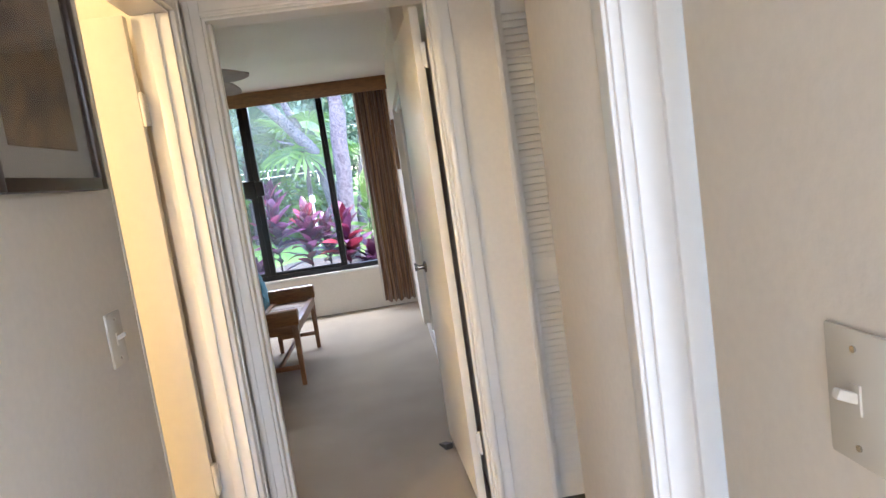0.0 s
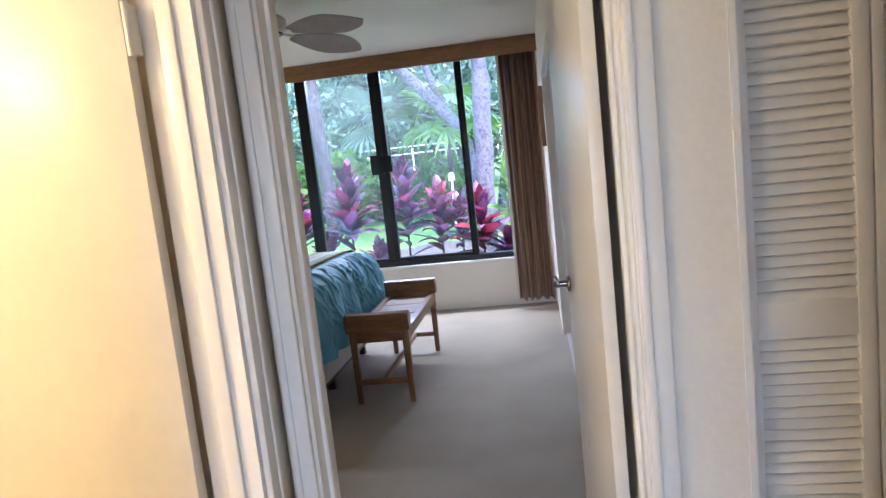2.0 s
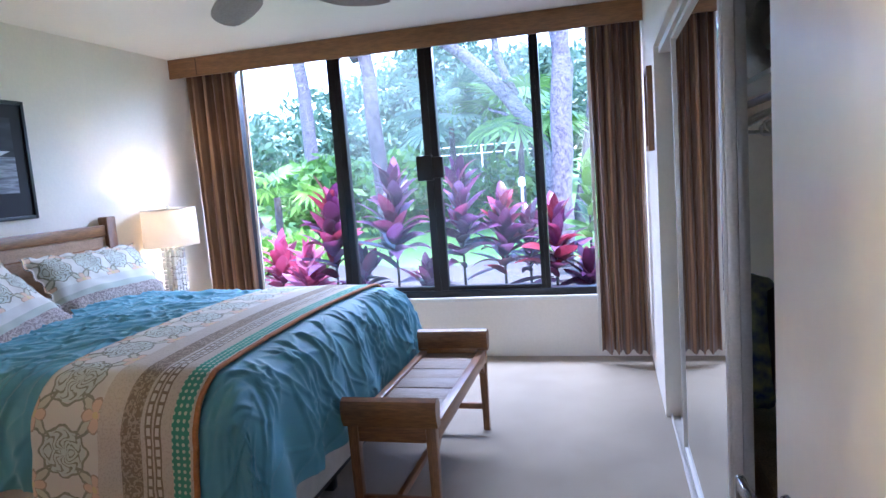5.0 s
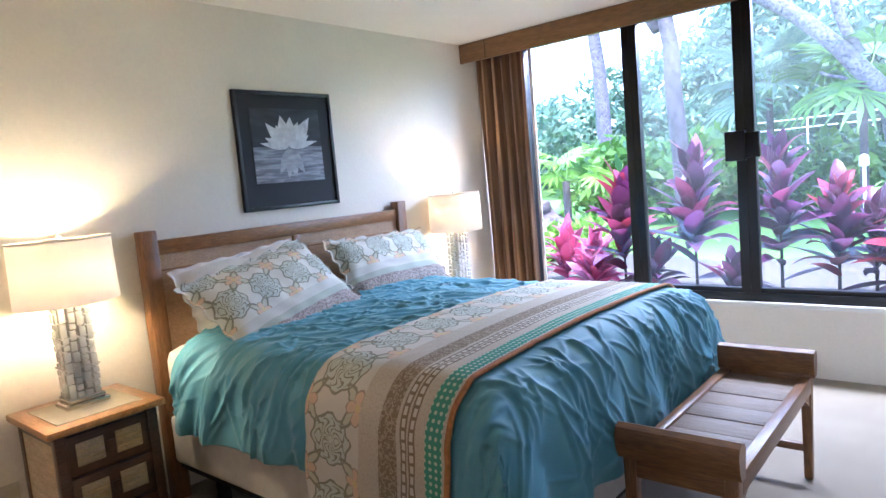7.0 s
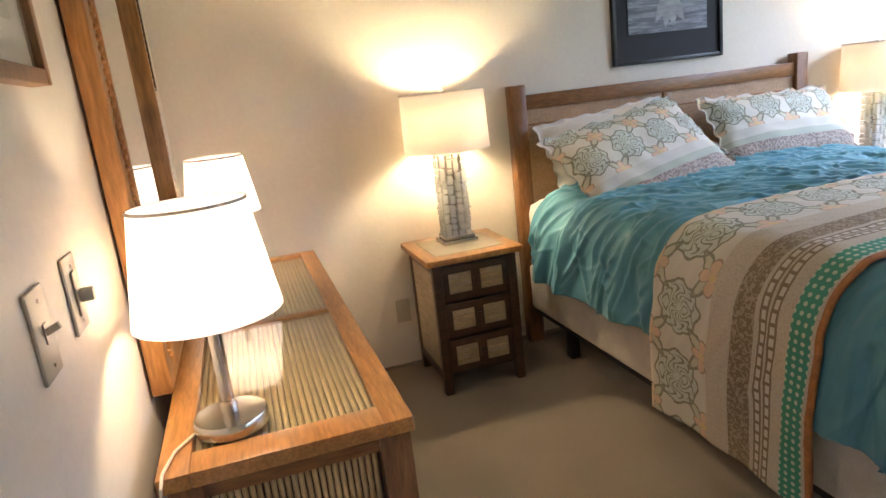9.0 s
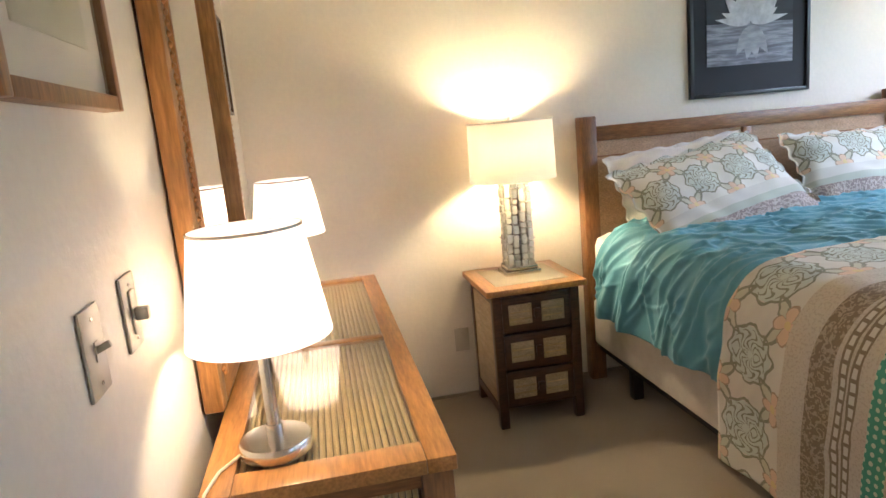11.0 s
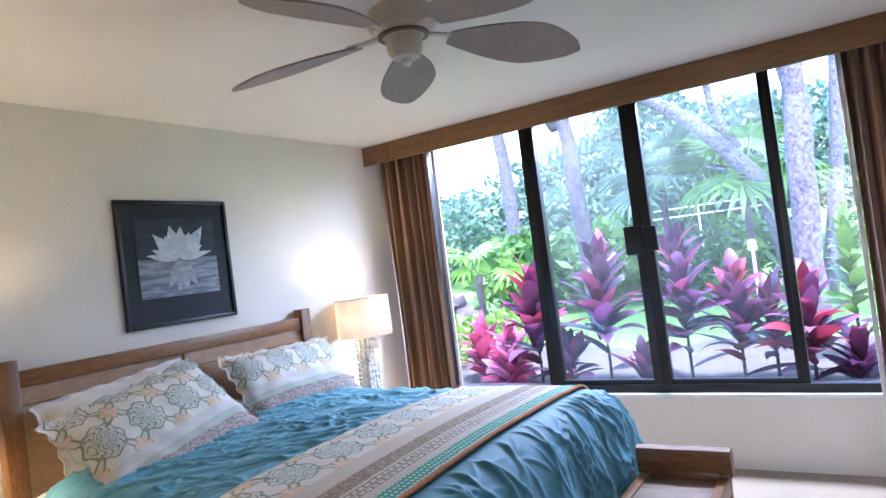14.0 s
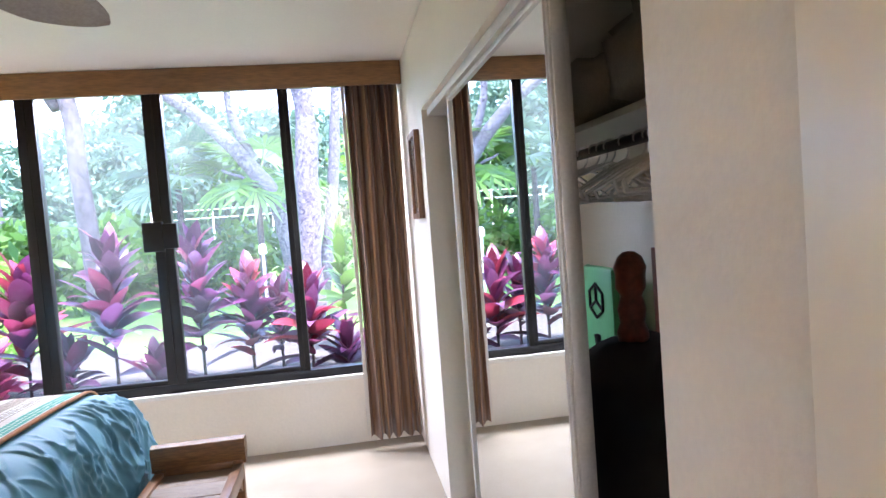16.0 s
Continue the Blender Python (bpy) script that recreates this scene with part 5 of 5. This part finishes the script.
# ---- ceiling fan ----
f = thing("ceiling_fan", (-0.15, 4.53, CH), "ivory ceiling fan with leaf shaped wicker blades", "ceiling fan", rz=0)
part("canopy", lathe([(0.001, 0), (0.075, 0), (0.07, -0.03), (0.04, -0.055), (0.014, -0.06), (0.014, -0.11)], 28), FANW, f)
part("motor", lathe([(0.02, -0.09), (0.085, -0.10), (0.11, -0.12), (0.115, -0.16), (0.10, -0.185), (0.07, -0.195)], 36), FANW, f)
part("motor_band", lathe([(0.072, -0.193), (0.085, -0.195), (0.085, -0.202), (0.07, -0.204)], 36), DARKW, f, "dark band under the motor")
part("switch_housing", lathe([(0.07, -0.20), (0.062, -0.205), (0.058, -0.25), (0.045, -0.27), (0.02, -0.275), (0.001, -0.276)], 28), FANW, f)
part("cap", lathe([(0.02, -0.274), (0.018, -0.29), (0.008, -0.297), (0.001, -0.298)], 16), WHITEP, f)
for i in range(5):
    a = FAN0 + 72 * i
    arm = boxes((0.08, -0.014, -0.005, 0.20, 0.014, 0.003), bevel=0.002)
    am = part("blade_arm", arm, FANW, f)
    am.matrix_basis = pose(0, 0, -0.185, 0, 3, a)
    bl = bmesh.new()
    N = 18
    up, dn = [], []
    for s in range(N + 1):
        q = s / N
        hw = 0.125 * math.sin(math.pi * min(1, 0.10 + 0.90 * q)) ** 0.62 * (0.55 + 0.45 * min(1, q * 1.6)) if q < 1 else 0.004
        r = 0.16 + 0.50 * q
        zz = -0.02 * q * q
        up.append((bl.verts.new((r, -hw, zz + 0.004)), bl.verts.new((r, 0, zz + 0.010)), bl.verts.new((r, hw, zz + 0.004))))
        dn.append((bl.verts.new((r, -hw, zz - 0.003)), bl.verts.new((r, 0, zz + 0.003)), bl.verts.new((r, hw, zz - 0.003))))
    for s in range(N):
        for j in (0, 1):
            bl.faces.new((up[s][j], up[s][j + 1], up[s + 1][j + 1], up[s + 1][j]))
            bl.faces.new((dn[s][j], dn[s + 1][j], dn[s + 1][j + 1], dn[s][j + 1]))
        bl.faces.new((up[s][0], up[s + 1][0], dn[s + 1][0], dn[s][0]))
        bl.faces.new((up[s][2], dn[s][2], dn[s + 1][2], up[s + 1][2]))
    o = part("blade", bl, FANM, f, smooth=60)
    o.matrix_basis = pose(0, 0, -0.195, 0, 3, a) @ pose(0, 0, 0, -14, 0, 0)


# ---- lamps in the rooms beside the hall ----
c = thing("ceiling_light", (-0.75, 0.75, CH), "frosted globe ceiling light in the side room", "ceiling light")
part("globe", lathe([(0.11, 0.0), (0.14, -0.03), (0.12, -0.08), (0.06, -0.105), (0.001, -0.11)], 28), SHADEW, c)
bulb("side_room_bulb", (-0.75, 0.75, 2.25), ROOM, (1.0, 0.77, 0.40), 0.06)


# ---- the garden ----
def height(x, y):
    return 0.26 + 0.020 * max(0, y - 8) + 0.02 * noise.noise(Vector((x * 0.5, y * 0.5, 0))) - 0.3 * max(0.0, min(1.0, (7.3 - y) / 3)) + 0.004 * max(0, y - 25)


def ground_material():
    m = bpy.data.materials.new("lawn and planting bed")
    k = Nodes(m)
    tc, s = k.n.new("ShaderNodeTexCoord"), k.n.new("ShaderNodeSeparateXYZ")
    k.l.new(tc.outputs["Object"], s.inputs[0])
    k.raw = tc.outputs["Object"]
    edge = k.math("ADD", s.outputs[1], k.math("MULTIPLY", k.noise(0.7), 1.6))
    lawn = k.mix(k.noise(1.2), (0.08, 0.19, 0.03), (0.15, 0.30, 0.05))
    lawn = k.mix(k.math("MULTIPLY", k.noise(60), 0.5), lawn, (0.05, 0.13, 0.02))
    soil = k.mix(k.noise(9), (0.035, 0.034, 0.03), (0.075, 0.072, 0.064))
    soil = k.mix(k.math("GREATER_THAN", k.noise(30), 0.62), soil, (0.12, 0.095, 0.07))
    k.l.new(k.mix(k.math("GREATER_THAN", edge, 10.9), soil, lawn), k.bsdf.inputs["Base Color"])
    k.bsdf.inputs["Roughness"].default_value = 0.95
    bp = k.n.new("ShaderNodeBump")
    bp.inputs["Strength"].default_value = 0.6
    k.l.new(k.noise(35), bp.inputs["Height"])
    k.l.new(bp.outputs[0], k.bsdf.inputs["Normal"])
    return m


xs = sorted({-400, -150, -60, *[-30 + 2 * i for i in range(31)], 60, 150, 400, *[-5 + 0.5 * i for i in range(21)]})
ys = sorted({7.2, 7.19, *[7.2 + 0.5 * i for i in range(16)], *[16 + 3 * i for i in range(16)], 90, 160, 400, -400, -100, -20, -3, 3})
gb = bmesh.new()
gv = [[gb.verts.new((x, y, (height(x, y) if y >= 7.2 else -0.16))) for x in xs] for y in ys]
for a, b in zip(gv, gv[1:]):
    for i in range(len(xs) - 1):
        gb.faces.new((a[i], a[i + 1], b[i + 1], b[i]))
solid("ground", gb, ground_material(), "planting bed soil and sunlit lawn sloping up", "ground", kind="structure", smooth=180)


def leaf_material(name, stops, rough=0.4, through=0.35):
    m = bpy.data.materials.new(name)
    k = Nodes(m)
    geo, oi, rp = k.n.new("ShaderNodeNewGeometry"), k.n.new("ShaderNodeObjectInfo"), k.n.new("ShaderNodeValToRGB")
    r = k.math("FRACT", k.math("ADD", geo.outputs["Random Per Island"], oi.outputs["Random"]))
    k.l.new(r, rp.inputs[0])
    el = rp.color_ramp.elements
    el[0].color, el[1].color = (*stops[0], 1), (*stops[-1], 1)
    for i, c in enumerate(stops[1:-1]):
        e = el.new((i + 1) / (len(stops) - 1))
        e.color = (*c, 1)
    k.l.new(rp.outputs[0], k.bsdf.inputs["Base Color"])
    k.bsdf.inputs["Roughness"].default_value = rough
    tr, mix = k.n.new("ShaderNodeBsdfTranslucent"), k.n.new("ShaderNodeMixShader")
    k.l.new(rp.outputs[0], tr.inputs[0])
    mix.inputs[0].default_value = through
    k.l.new(k.bsdf.outputs[0], mix.inputs[1])
    k.l.new(tr.outputs[0], mix.inputs[2])
    k.l.new(mix.outputs[0], k.n["Material Output"].inputs[0])
    return m


TI = leaf_material("ti leaf", [(0.07, 0.012, 0.04), (0.16, 0.025, 0.07), (0.11, 0.03, 0.11), (0.035, 0.015, 0.03), (0.17, 0.09, 0.20)], 0.3)
TIR = leaf_material("red ti leaf", [(0.14, 0.018, 0.04), (0.26, 0.03, 0.05), (0.13, 0.03, 0.10), (0.06, 0.015, 0.04), (0.20, 0.09, 0.20)], 0.3)
TIP = leaf_material("pink ti leaf", [(0.42, 0.05, 0.12), (0.50, 0.10, 0.20), (0.32, 0.04, 0.09), (0.22, 0.05, 0.11), (0.45, 0.17, 0.30)])
LEAFG = leaf_material("green leaves", [(0.05, 0.13, 0.025), (0.09, 0.20, 0.035), (0.14, 0.28, 0.05), (0.06, 0.15, 0.05)])
LEAFL = leaf_material("light green leaves", [(0.16, 0.34, 0.05), (0.22, 0.42, 0.06), (0.12, 0.28, 0.05), (0.28, 0.44, 0.10)])
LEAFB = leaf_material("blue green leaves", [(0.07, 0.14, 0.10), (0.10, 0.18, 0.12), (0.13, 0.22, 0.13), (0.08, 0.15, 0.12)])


def blade_mesh(name, length, wide, droop, mat, fold_up=0.25):
    bm = bmesh.new()
    n = 7
    rows = []
    for i in range(n + 1):
        s = i / n
        hw = wide * (math.sin(math.pi * (0.06 + 0.94 * s) ** 0.85)) ** 0.8 if s < 1 else 0.001
        a = droop * s
        x, z = length * s * math.cos(a * 0.7), length * s * math.sin(0.35) - length * 0.5 * droop * s * s
        rows.append((bm.verts.new((x, -hw, z + hw * fold_up)), bm.verts.new((x, 0, z)), bm.verts.new((x, hw, z + hw * fold_up))))
    for a, b in zip(rows, rows[1:]):
        bm.faces.new((a[0], a[1], b[1], b[0]))
        bm.faces.new((a[1], a[2], b[2], b[1]))
    return mesh(name, bm, mat, 180)


def ti_plant(x, y, tall, spread, count, mat, label, seed, stems=1):
    rnd = random.Random(seed)
    z = height(x, y)
    p = thing("ti_plant", (x, y, z - 0.02), label, "plant", "ti plants under the window")
    spread *= 1.12
    count = int(count * 1.6)
    kinds = [blade_mesh("leaf", spread, spread * w, d, mat) for w, d in ((0.165, 0.3), (0.14, 0.9), (0.18, 0.6))]
    for k in range(stems):
        ox, oy = (rnd.uniform(-0.12, 0.12), rnd.uniform(-0.12, 0.12)) if stems > 1 else (0, 0)
        h = tall * (1 if k == 0 else rnd.uniform(0.55, 0.8))
        part("stem", rod(bmesh.new(), (ox * 0.4, oy * 0.4, 0), (ox, oy, h - spread * 0.55), 0.014, 0.009, 8), BARKD, p)
        for i in range(count):
            s = i / count
            o = new("leaf", kinds[rnd.randrange(3)])
            o.parent = p
            zz = max(0.05, h - spread * 0.45 - (1 - s) * h * (0.52 if i % 7 else 0.70))
            lift = 4 + 74 * s + rnd.uniform(-12, 12)
            k2 = rnd.uniform(0.75, 1.1) * (1.0 - 0.25 * s)
            o.matrix_basis = pose(ox, oy, zz) @ pose(0, 0, 0, 0, 0, 137.5 * i + rnd.uniform(-20, 20)) @ pose(0, 0, 0, rnd.uniform(-25, 25), -lift * 0.85, 0) @ Matrix.Scale(k2, 4)
    return p


ti_plant(-1.50, 8.15, 1.15, 0.46, 30, TIR, "tall red and purple ti plant", 1)
ti_plant(-0.86, 8.15, 1.32, 0.46, 30, TI, "tall purple ti plant with pink crown", 2)
ti_plant(-0.20, 8.15, 1.28, 0.44, 30, TI, "tall purple ti plant", 3)
ti_plant(0.18, 8.20, 1.00, 0.42, 26, TIR, "dark red ti plant with upright crown", 4)
ti_plant(0.40, 8.35, 0.82, 0.34, 20, TI, "low dark purple ti plant", 5)
ti_plant(0.66, 8.15, 0.90, 0.40, 26, TIR, "red and violet ti plant", 6)
ti_plant(-1.90, 8.35, 0.52, 0.40, 24, TIP, "low bright pink ti plant", 7)
ti_plant(-1.72, 7.95, 0.42, 0.36, 22, TIP, "low bright pink ti plant", 8)
ti_plant(-2.3, 8.5, 0.60, 0.40, 22, TIP, "low bright pink ti plant", 12)
ti_plant(-1.15, 8.0, 0.55, 0.36, 18, TI, "small purple ti plant", 9)
ti_plant(-0.50, 7.95, 0.42, 0.34, 18, TI, "small purple ti plant", 10)
ti_plant(0.95, 8.1, 0.45, 0.38, 20, TI, "small violet ti plant", 11)
ti_plant(1.35, 8.6, 1.0, 0.42, 24, TIR, "red ti plant beside the palm trunk", 13)
ti_plant(0.95, 9.0, 1.25, 0.34, 20, LEAFG, "green shrub with small red leaves", 14)


def leaves(name, clumps, per, size, mat, label, category, seed, kind="stuff"):
    """Many small leaves, scattered through uneven clumps (x, y, z, rx, ry, rz)."""
    g = np.random.default_rng(seed)
    vs, fs = [], []
    for cx, cy, cz, rx, ry, rz in clumps:
        d = g.normal(size=(per, 3))
        d /= np.linalg.norm(d, axis=1)[:, None]
        r = g.uniform(0.45, 1.08, per) ** 0.6
        lob = 1 + 0.25 * np.sin(d[:, 0] * 5 + cx) * np.cos(d[:, 2] * 4 + cz)
        c = d * (r * lob)[:, None] * [rx, ry, rz] + [cx, cy, cz]
        a = g.normal(size=(per, 3))
        a /= np.linalg.norm(a, axis=1)[:, None]
        b = np.cross(a, g.normal(size=(per, 3)))
        b /= np.linalg.norm(b, axis=1)[:, None]
        s = size * g.uniform(0.6, 1.4, per)[:, None]
        base = len(vs)
        quad = np.stack([c - a * s, c + b * s * 0.4, c + a * s, c - b * s * 0.4], 1).reshape(-1, 3)
        vs.extend(quad.tolist())
        fs.extend([[base + 4 * i, base + 4 * i + 1, base + 4 * i + 2, base + 4 * i + 3] for i in range(per)])
    me = bpy.data.meshes.new(name)
    me.from_pydata(vs, [], fs)
    me.materials.append(mat)
    return me


def foliage(name, clumps, per, size, mat, label, category, seed, parent=None):
    ob = new(name, leaves(name, clumps, per, size, mat, label, category, seed))
    if parent is None:
        tagged(ob, label, category, kind="stuff")
    else:
        ob.parent = parent
        tagged(ob, label, kind="stuff")
    return ob


def trunk(points, r0, r1, mat, name, parent, seed=0):
    bm = bmesh.new()
    rings = []
    n = len(points)
    for i, p in enumerate(points):
        r = r0 + (r1 - r0) * i / (n - 1)
        d = (Vector(points[min(n - 1, i + 1)]) - Vector(points[max(0, i - 1)])).normalized()
        q = d.to_track_quat("Z", "Y")
        rings.append([bm.verts.new(Vector(p) + q @ Vector((r * (1 + 0.12 * noise.noise(Vector((j * 0.9, i * 1.3, seed)))) * math.cos(math.tau * j / 14), r * math.sin(math.tau * j / 14), 0))) for j in range(14)])
    for a, b in zip(rings, rings[1:]):
        for j in range(14):
            bm.faces.new((a[j], a[(j + 1) % 14], b[(j + 1) % 14], b[j]))
    bm.faces.new(rings[0])
    bm.faces.new(rings[-1])
    return part(name, bm, mat, parent, smooth=180)


def line(a, b, n=10, bend=(0, 0, 0), seed=0):
    return [tuple(Vector(a).lerp(Vector(b), i / n) + Vector(bend) * math.sin(math.pi * i / n) + 0.05 * Vector((noise.noise(Vector((i * 0.7, seed, 0))), noise.noise(Vector((i * 0.7, seed, 7))), 0))) for i in range(n + 1)]


rng = random.Random(21)
tr = thing("palm_tree", (0, 0, 0), "tall palm with pale mottled trunk", "tree", "garden trees")
trunk(line((0.62, 9.6, height(0.6, 9.6) - 0.1), (0.70, 9.9, 7.5), 16, (0.05, 0, 0)), 0.125, 0.11, BARK, "trunk", tr)
foliage("crown", [(0.7 + 1.3 * math.cos(a), 9.9 + 1.3 * math.sin(a), 7.6 - 0.2 * (i % 2), 1.0, 0.5, 0.4) for i, a in enumerate([k * 0.8 for k in range(8)])], 250, 0.22, LEAFG, "palm crown", "crown", 3, tr)
tr = thing("leaning_tree", (0, 0, 0), "branching tree leaning over the lawn with pale bark", "tree", "garden trees")
trunk(line((0.35, 13.2, height(0.3, 13.2) - 0.1), (0.05, 13.0, 2.0), 6, seed=4), 0.17, 0.14, BARK, "trunk", tr, 4)
trunk(line((0.05, 13.0, 1.95), (-1.5, 12.8, 3.65), 8, (0.08, 0, 0.12), 5), 0.13, 0.09, BARK, "limb", tr, 5)
trunk(line((-1.5, 12.8, 3.65), (-3.4, 12.4, 5.2), 8, (0, 0, 0.2), 15), 0.09, 0.05, BARK, "limb", tr, 15)
trunk(line((-0.25, 13.0, 2.6), (-0.3, 12.9, 4.6), 8, (-0.28, 0, 0), 6), 0.075, 0.04, BARK, "limb", tr, 6)
trunk(line((0.05, 13.0, 1.9), (-0.75, 13.1, 2.45), 6, (0, 0, 0.08), 8), 0.04, 0.02, BARK, "limb", tr, 8)
trunk(line((0.60, 13.6, height(0.6, 13.6) - 0.1), (1.15, 13.4, 5.2), 8, (0.12, 0, 0), 7), 0.12, 0.06, BARK, "limb", tr, 7)
foliage("crown", [(rng.uniform(-4.5, 3.5), rng.uniform(13.5, 16.5), rng.uniform(5.8, 7.6), 0.8, 0.7, 0.35) for _ in range(10)], 160, 0.13, LEAFG, "open leafy crown", "crown", 4, tr)
tr = thing("shade_tree", (0, 0, 0), "dark trunked shade tree behind the planting bed", "tree", "garden trees")
trunk(line((-2.35, 12.2, height(-2.3, 12) - 0.1), (-2.75, 12.0, 5.8), 10, (0.1, 0, 0), 11), 0.14, 0.09, BARKD, "trunk", tr, 11)
trunk(line((-2.6, 12.1, 3.3), (-4.4, 12.4, 5.2), 8, (0, 0, 0.3), 12), 0.09, 0.04, BARKD, "limb", tr, 12)
foliage("crown", [(rng.uniform(-4.6, -1.2), rng.uniform(11.2, 13.2), rng.uniform(4.9, 6.6), 0.7, 0.6, 0.3) for _ in range(8)], 160, 0.12, LEAFB, "feathery blue green crown", "crown", 5, tr)
tr = thing("slender_tree", (0, 0, 0), "slender grey trunk at the edge of the lawn", "tree", "garden trees")
trunk(line((-4.9, 15.0, height(-4.9, 15) - 0.1), (-5.4, 15.2, 6.5), 10, (0.15, 0, 0), 14), 0.17, 0.10, BARK, "trunk", tr, 14)
foliage("crown", [(rng.uniform(-7.5, -3.8), rng.uniform(14, 16.5), rng.uniform(4.2, 6.4), 0.9, 0.7, 0.35) for _ in range(8)], 240, 0.14, LEAFB, "drooping conifer like crown", "crown", 6, tr)

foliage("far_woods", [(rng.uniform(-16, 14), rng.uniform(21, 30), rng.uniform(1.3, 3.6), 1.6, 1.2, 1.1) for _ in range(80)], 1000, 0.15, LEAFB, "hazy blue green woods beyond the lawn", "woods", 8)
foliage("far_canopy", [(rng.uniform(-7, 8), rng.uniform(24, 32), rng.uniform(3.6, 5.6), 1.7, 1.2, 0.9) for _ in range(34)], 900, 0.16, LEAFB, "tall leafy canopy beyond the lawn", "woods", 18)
foliage("light_shrubs", [(rng.uniform(1.2, 8.0), rng.uniform(17, 21), rng.uniform(1.2, 4.2), 0.9, 0.8, 0.8) for _ in range(26)], 420, 0.10, LEAFL, "bright sunlit shrubs and trees", "shrub", 9)
foliage("round_hedge", [(1.7, 14.2, 1.05, 0.75, 0.6, 0.5), (2.6, 14.5, 1.0, 0.7, 0.6, 0.5)], 1100, 0.06, LEAFG, "clipped round green hedge", "hedge", 10)
foliage("fern_bed", [(rng.uniform(-4.4, -2.2), rng.uniform(8.8, 10.6), 0.5, 0.35, 0.3, 0.28) for _ in range(14)], 240, 0.08, LEAFL, "bright green fern ground cover", "fern", 11)
foliage("low_shrubs", [(rng.uniform(-6.0, 0.2), rng.uniform(12.5, 17), rng.uniform(0.7, 1.5), 0.7, 0.6, 0.5) for _ in range(22)], 260, 0.14, LEAFG, "mixed green shrubs round the lawn", "shrub", 12)


def fan_frond(name, r, n, mat):
    bm = bmesh.new()
    for i in range(n):
        a = radians(-120 + 240 * i / (n - 1))
        c, s = math.cos(a), math.sin(a)
        k = r * (0.75 + 0.25 * math.cos(a))
        w = 0.055 * r
        p0, p1, p2 = Vector((0, 0, 0)), Vector((c * k * 0.55, s * k * 0.55, 0.02)), Vector((c * k, s * k, -0.12 * r))
        side = Vector((-s, c, 0)) * w
        v = [bm.verts.new(q) for q in (p0, p1 - side, p1 + side, p2)]
        bm.faces.new((v[0], v[1], v[2]))
        bm.faces.new((v[1], v[3], v[2]))
    return mesh(name, bm, mat, 180)


def fan_palm(x, y, z, r, count, seed, mat, label):
    rnd = random.Random(seed)
    p = thing("fan_palm", (x, y, height(x, y) - 0.03), label, "palm", "fan palms")
    me = fan_frond("frond", r, 17, mat)
    zt = z - height(x, y)
    part("trunk", rod(bmesh.new(), (0, 0, 0), (0, 0, zt), 0.06, 0.05, 10), BARKD, p)
    for i in range(count):
        a, e = 137.5 * i, rnd.uniform(-5, 70)
        o = new("frond", me)
        o.parent = p
        st = r * rnd.uniform(0.6, 1.0)
        m = pose(0, 0, zt, 0, 0, a) @ pose(0, 0, 0, 0, -e, 0)
        o.matrix_basis = m @ pose(st, 0, 0, rnd.uniform(-25, 25), 35, 0)
        part("stalk", rod(bmesh.new(), m @ Vector((0, 0, 0)), m @ Vector((st, 0, 0)), 0.009, 0.006, 6), LEAFG, p)
    return p


fan_palm(-3.3, 10.4, 1.3, 0.5, 9, 1, LEAFL, "light green fan palm beside the planting bed")
fan_palm(-1.6, 14.0, 2.3, 0.75, 14, 2, LEAFB, "blue green fan palm behind the bed")
fan_palm(-0.3, 13.6, 2.2, 0.8, 14, 3, LEAFG, "green fan palm behind the bed")
fan_palm(-5.6, 12.0, 1.7, 0.6, 12, 4, LEAFG, "green fan palm at the lawn's edge")

# pale railing across the lawn
rl = thing("garden_railing", (0, 19.0, height(0, 19)), "white two bar railing across the lawn", "railing")
for x in (-3.4, -2.0, -0.6):
    part("post", boxes((x - 0.015, -0.015, 0, x + 0.015, 0.015, 1.63), bevel=0.004), WHITEP, rl)
for z in (1.40, 1.60):
    part("bar", boxes((-3.5, -0.02, z, -0.45, 0.02, z + 0.02), bevel=0.003), WHITEP, rl)
pt = thing("path_light", (-0.11, 12.0, height(-0.11, 12.0)), "small white garden path light on a post", "path light")
part("post", rod(bmesh.new(), (0, 0, 0), (0, 0, 0.82), 0.02), WHITEP, pt)
part("cap", lathe([(0.02, 0.80), (0.055, 0.82), (0.05, 0.92), (0.03, 0.95), (0.001, 0.955)], 16), WHITEP, pt)
ln = solid("boulders", lump((1.0, 0.5, 0.35), 5, 0.4), BARKD, "dark rock wall beyond the ferns", "rock", smooth=60)
ln.location = (-5.0, 11.2, height(-5, 11.2) - 0.05)
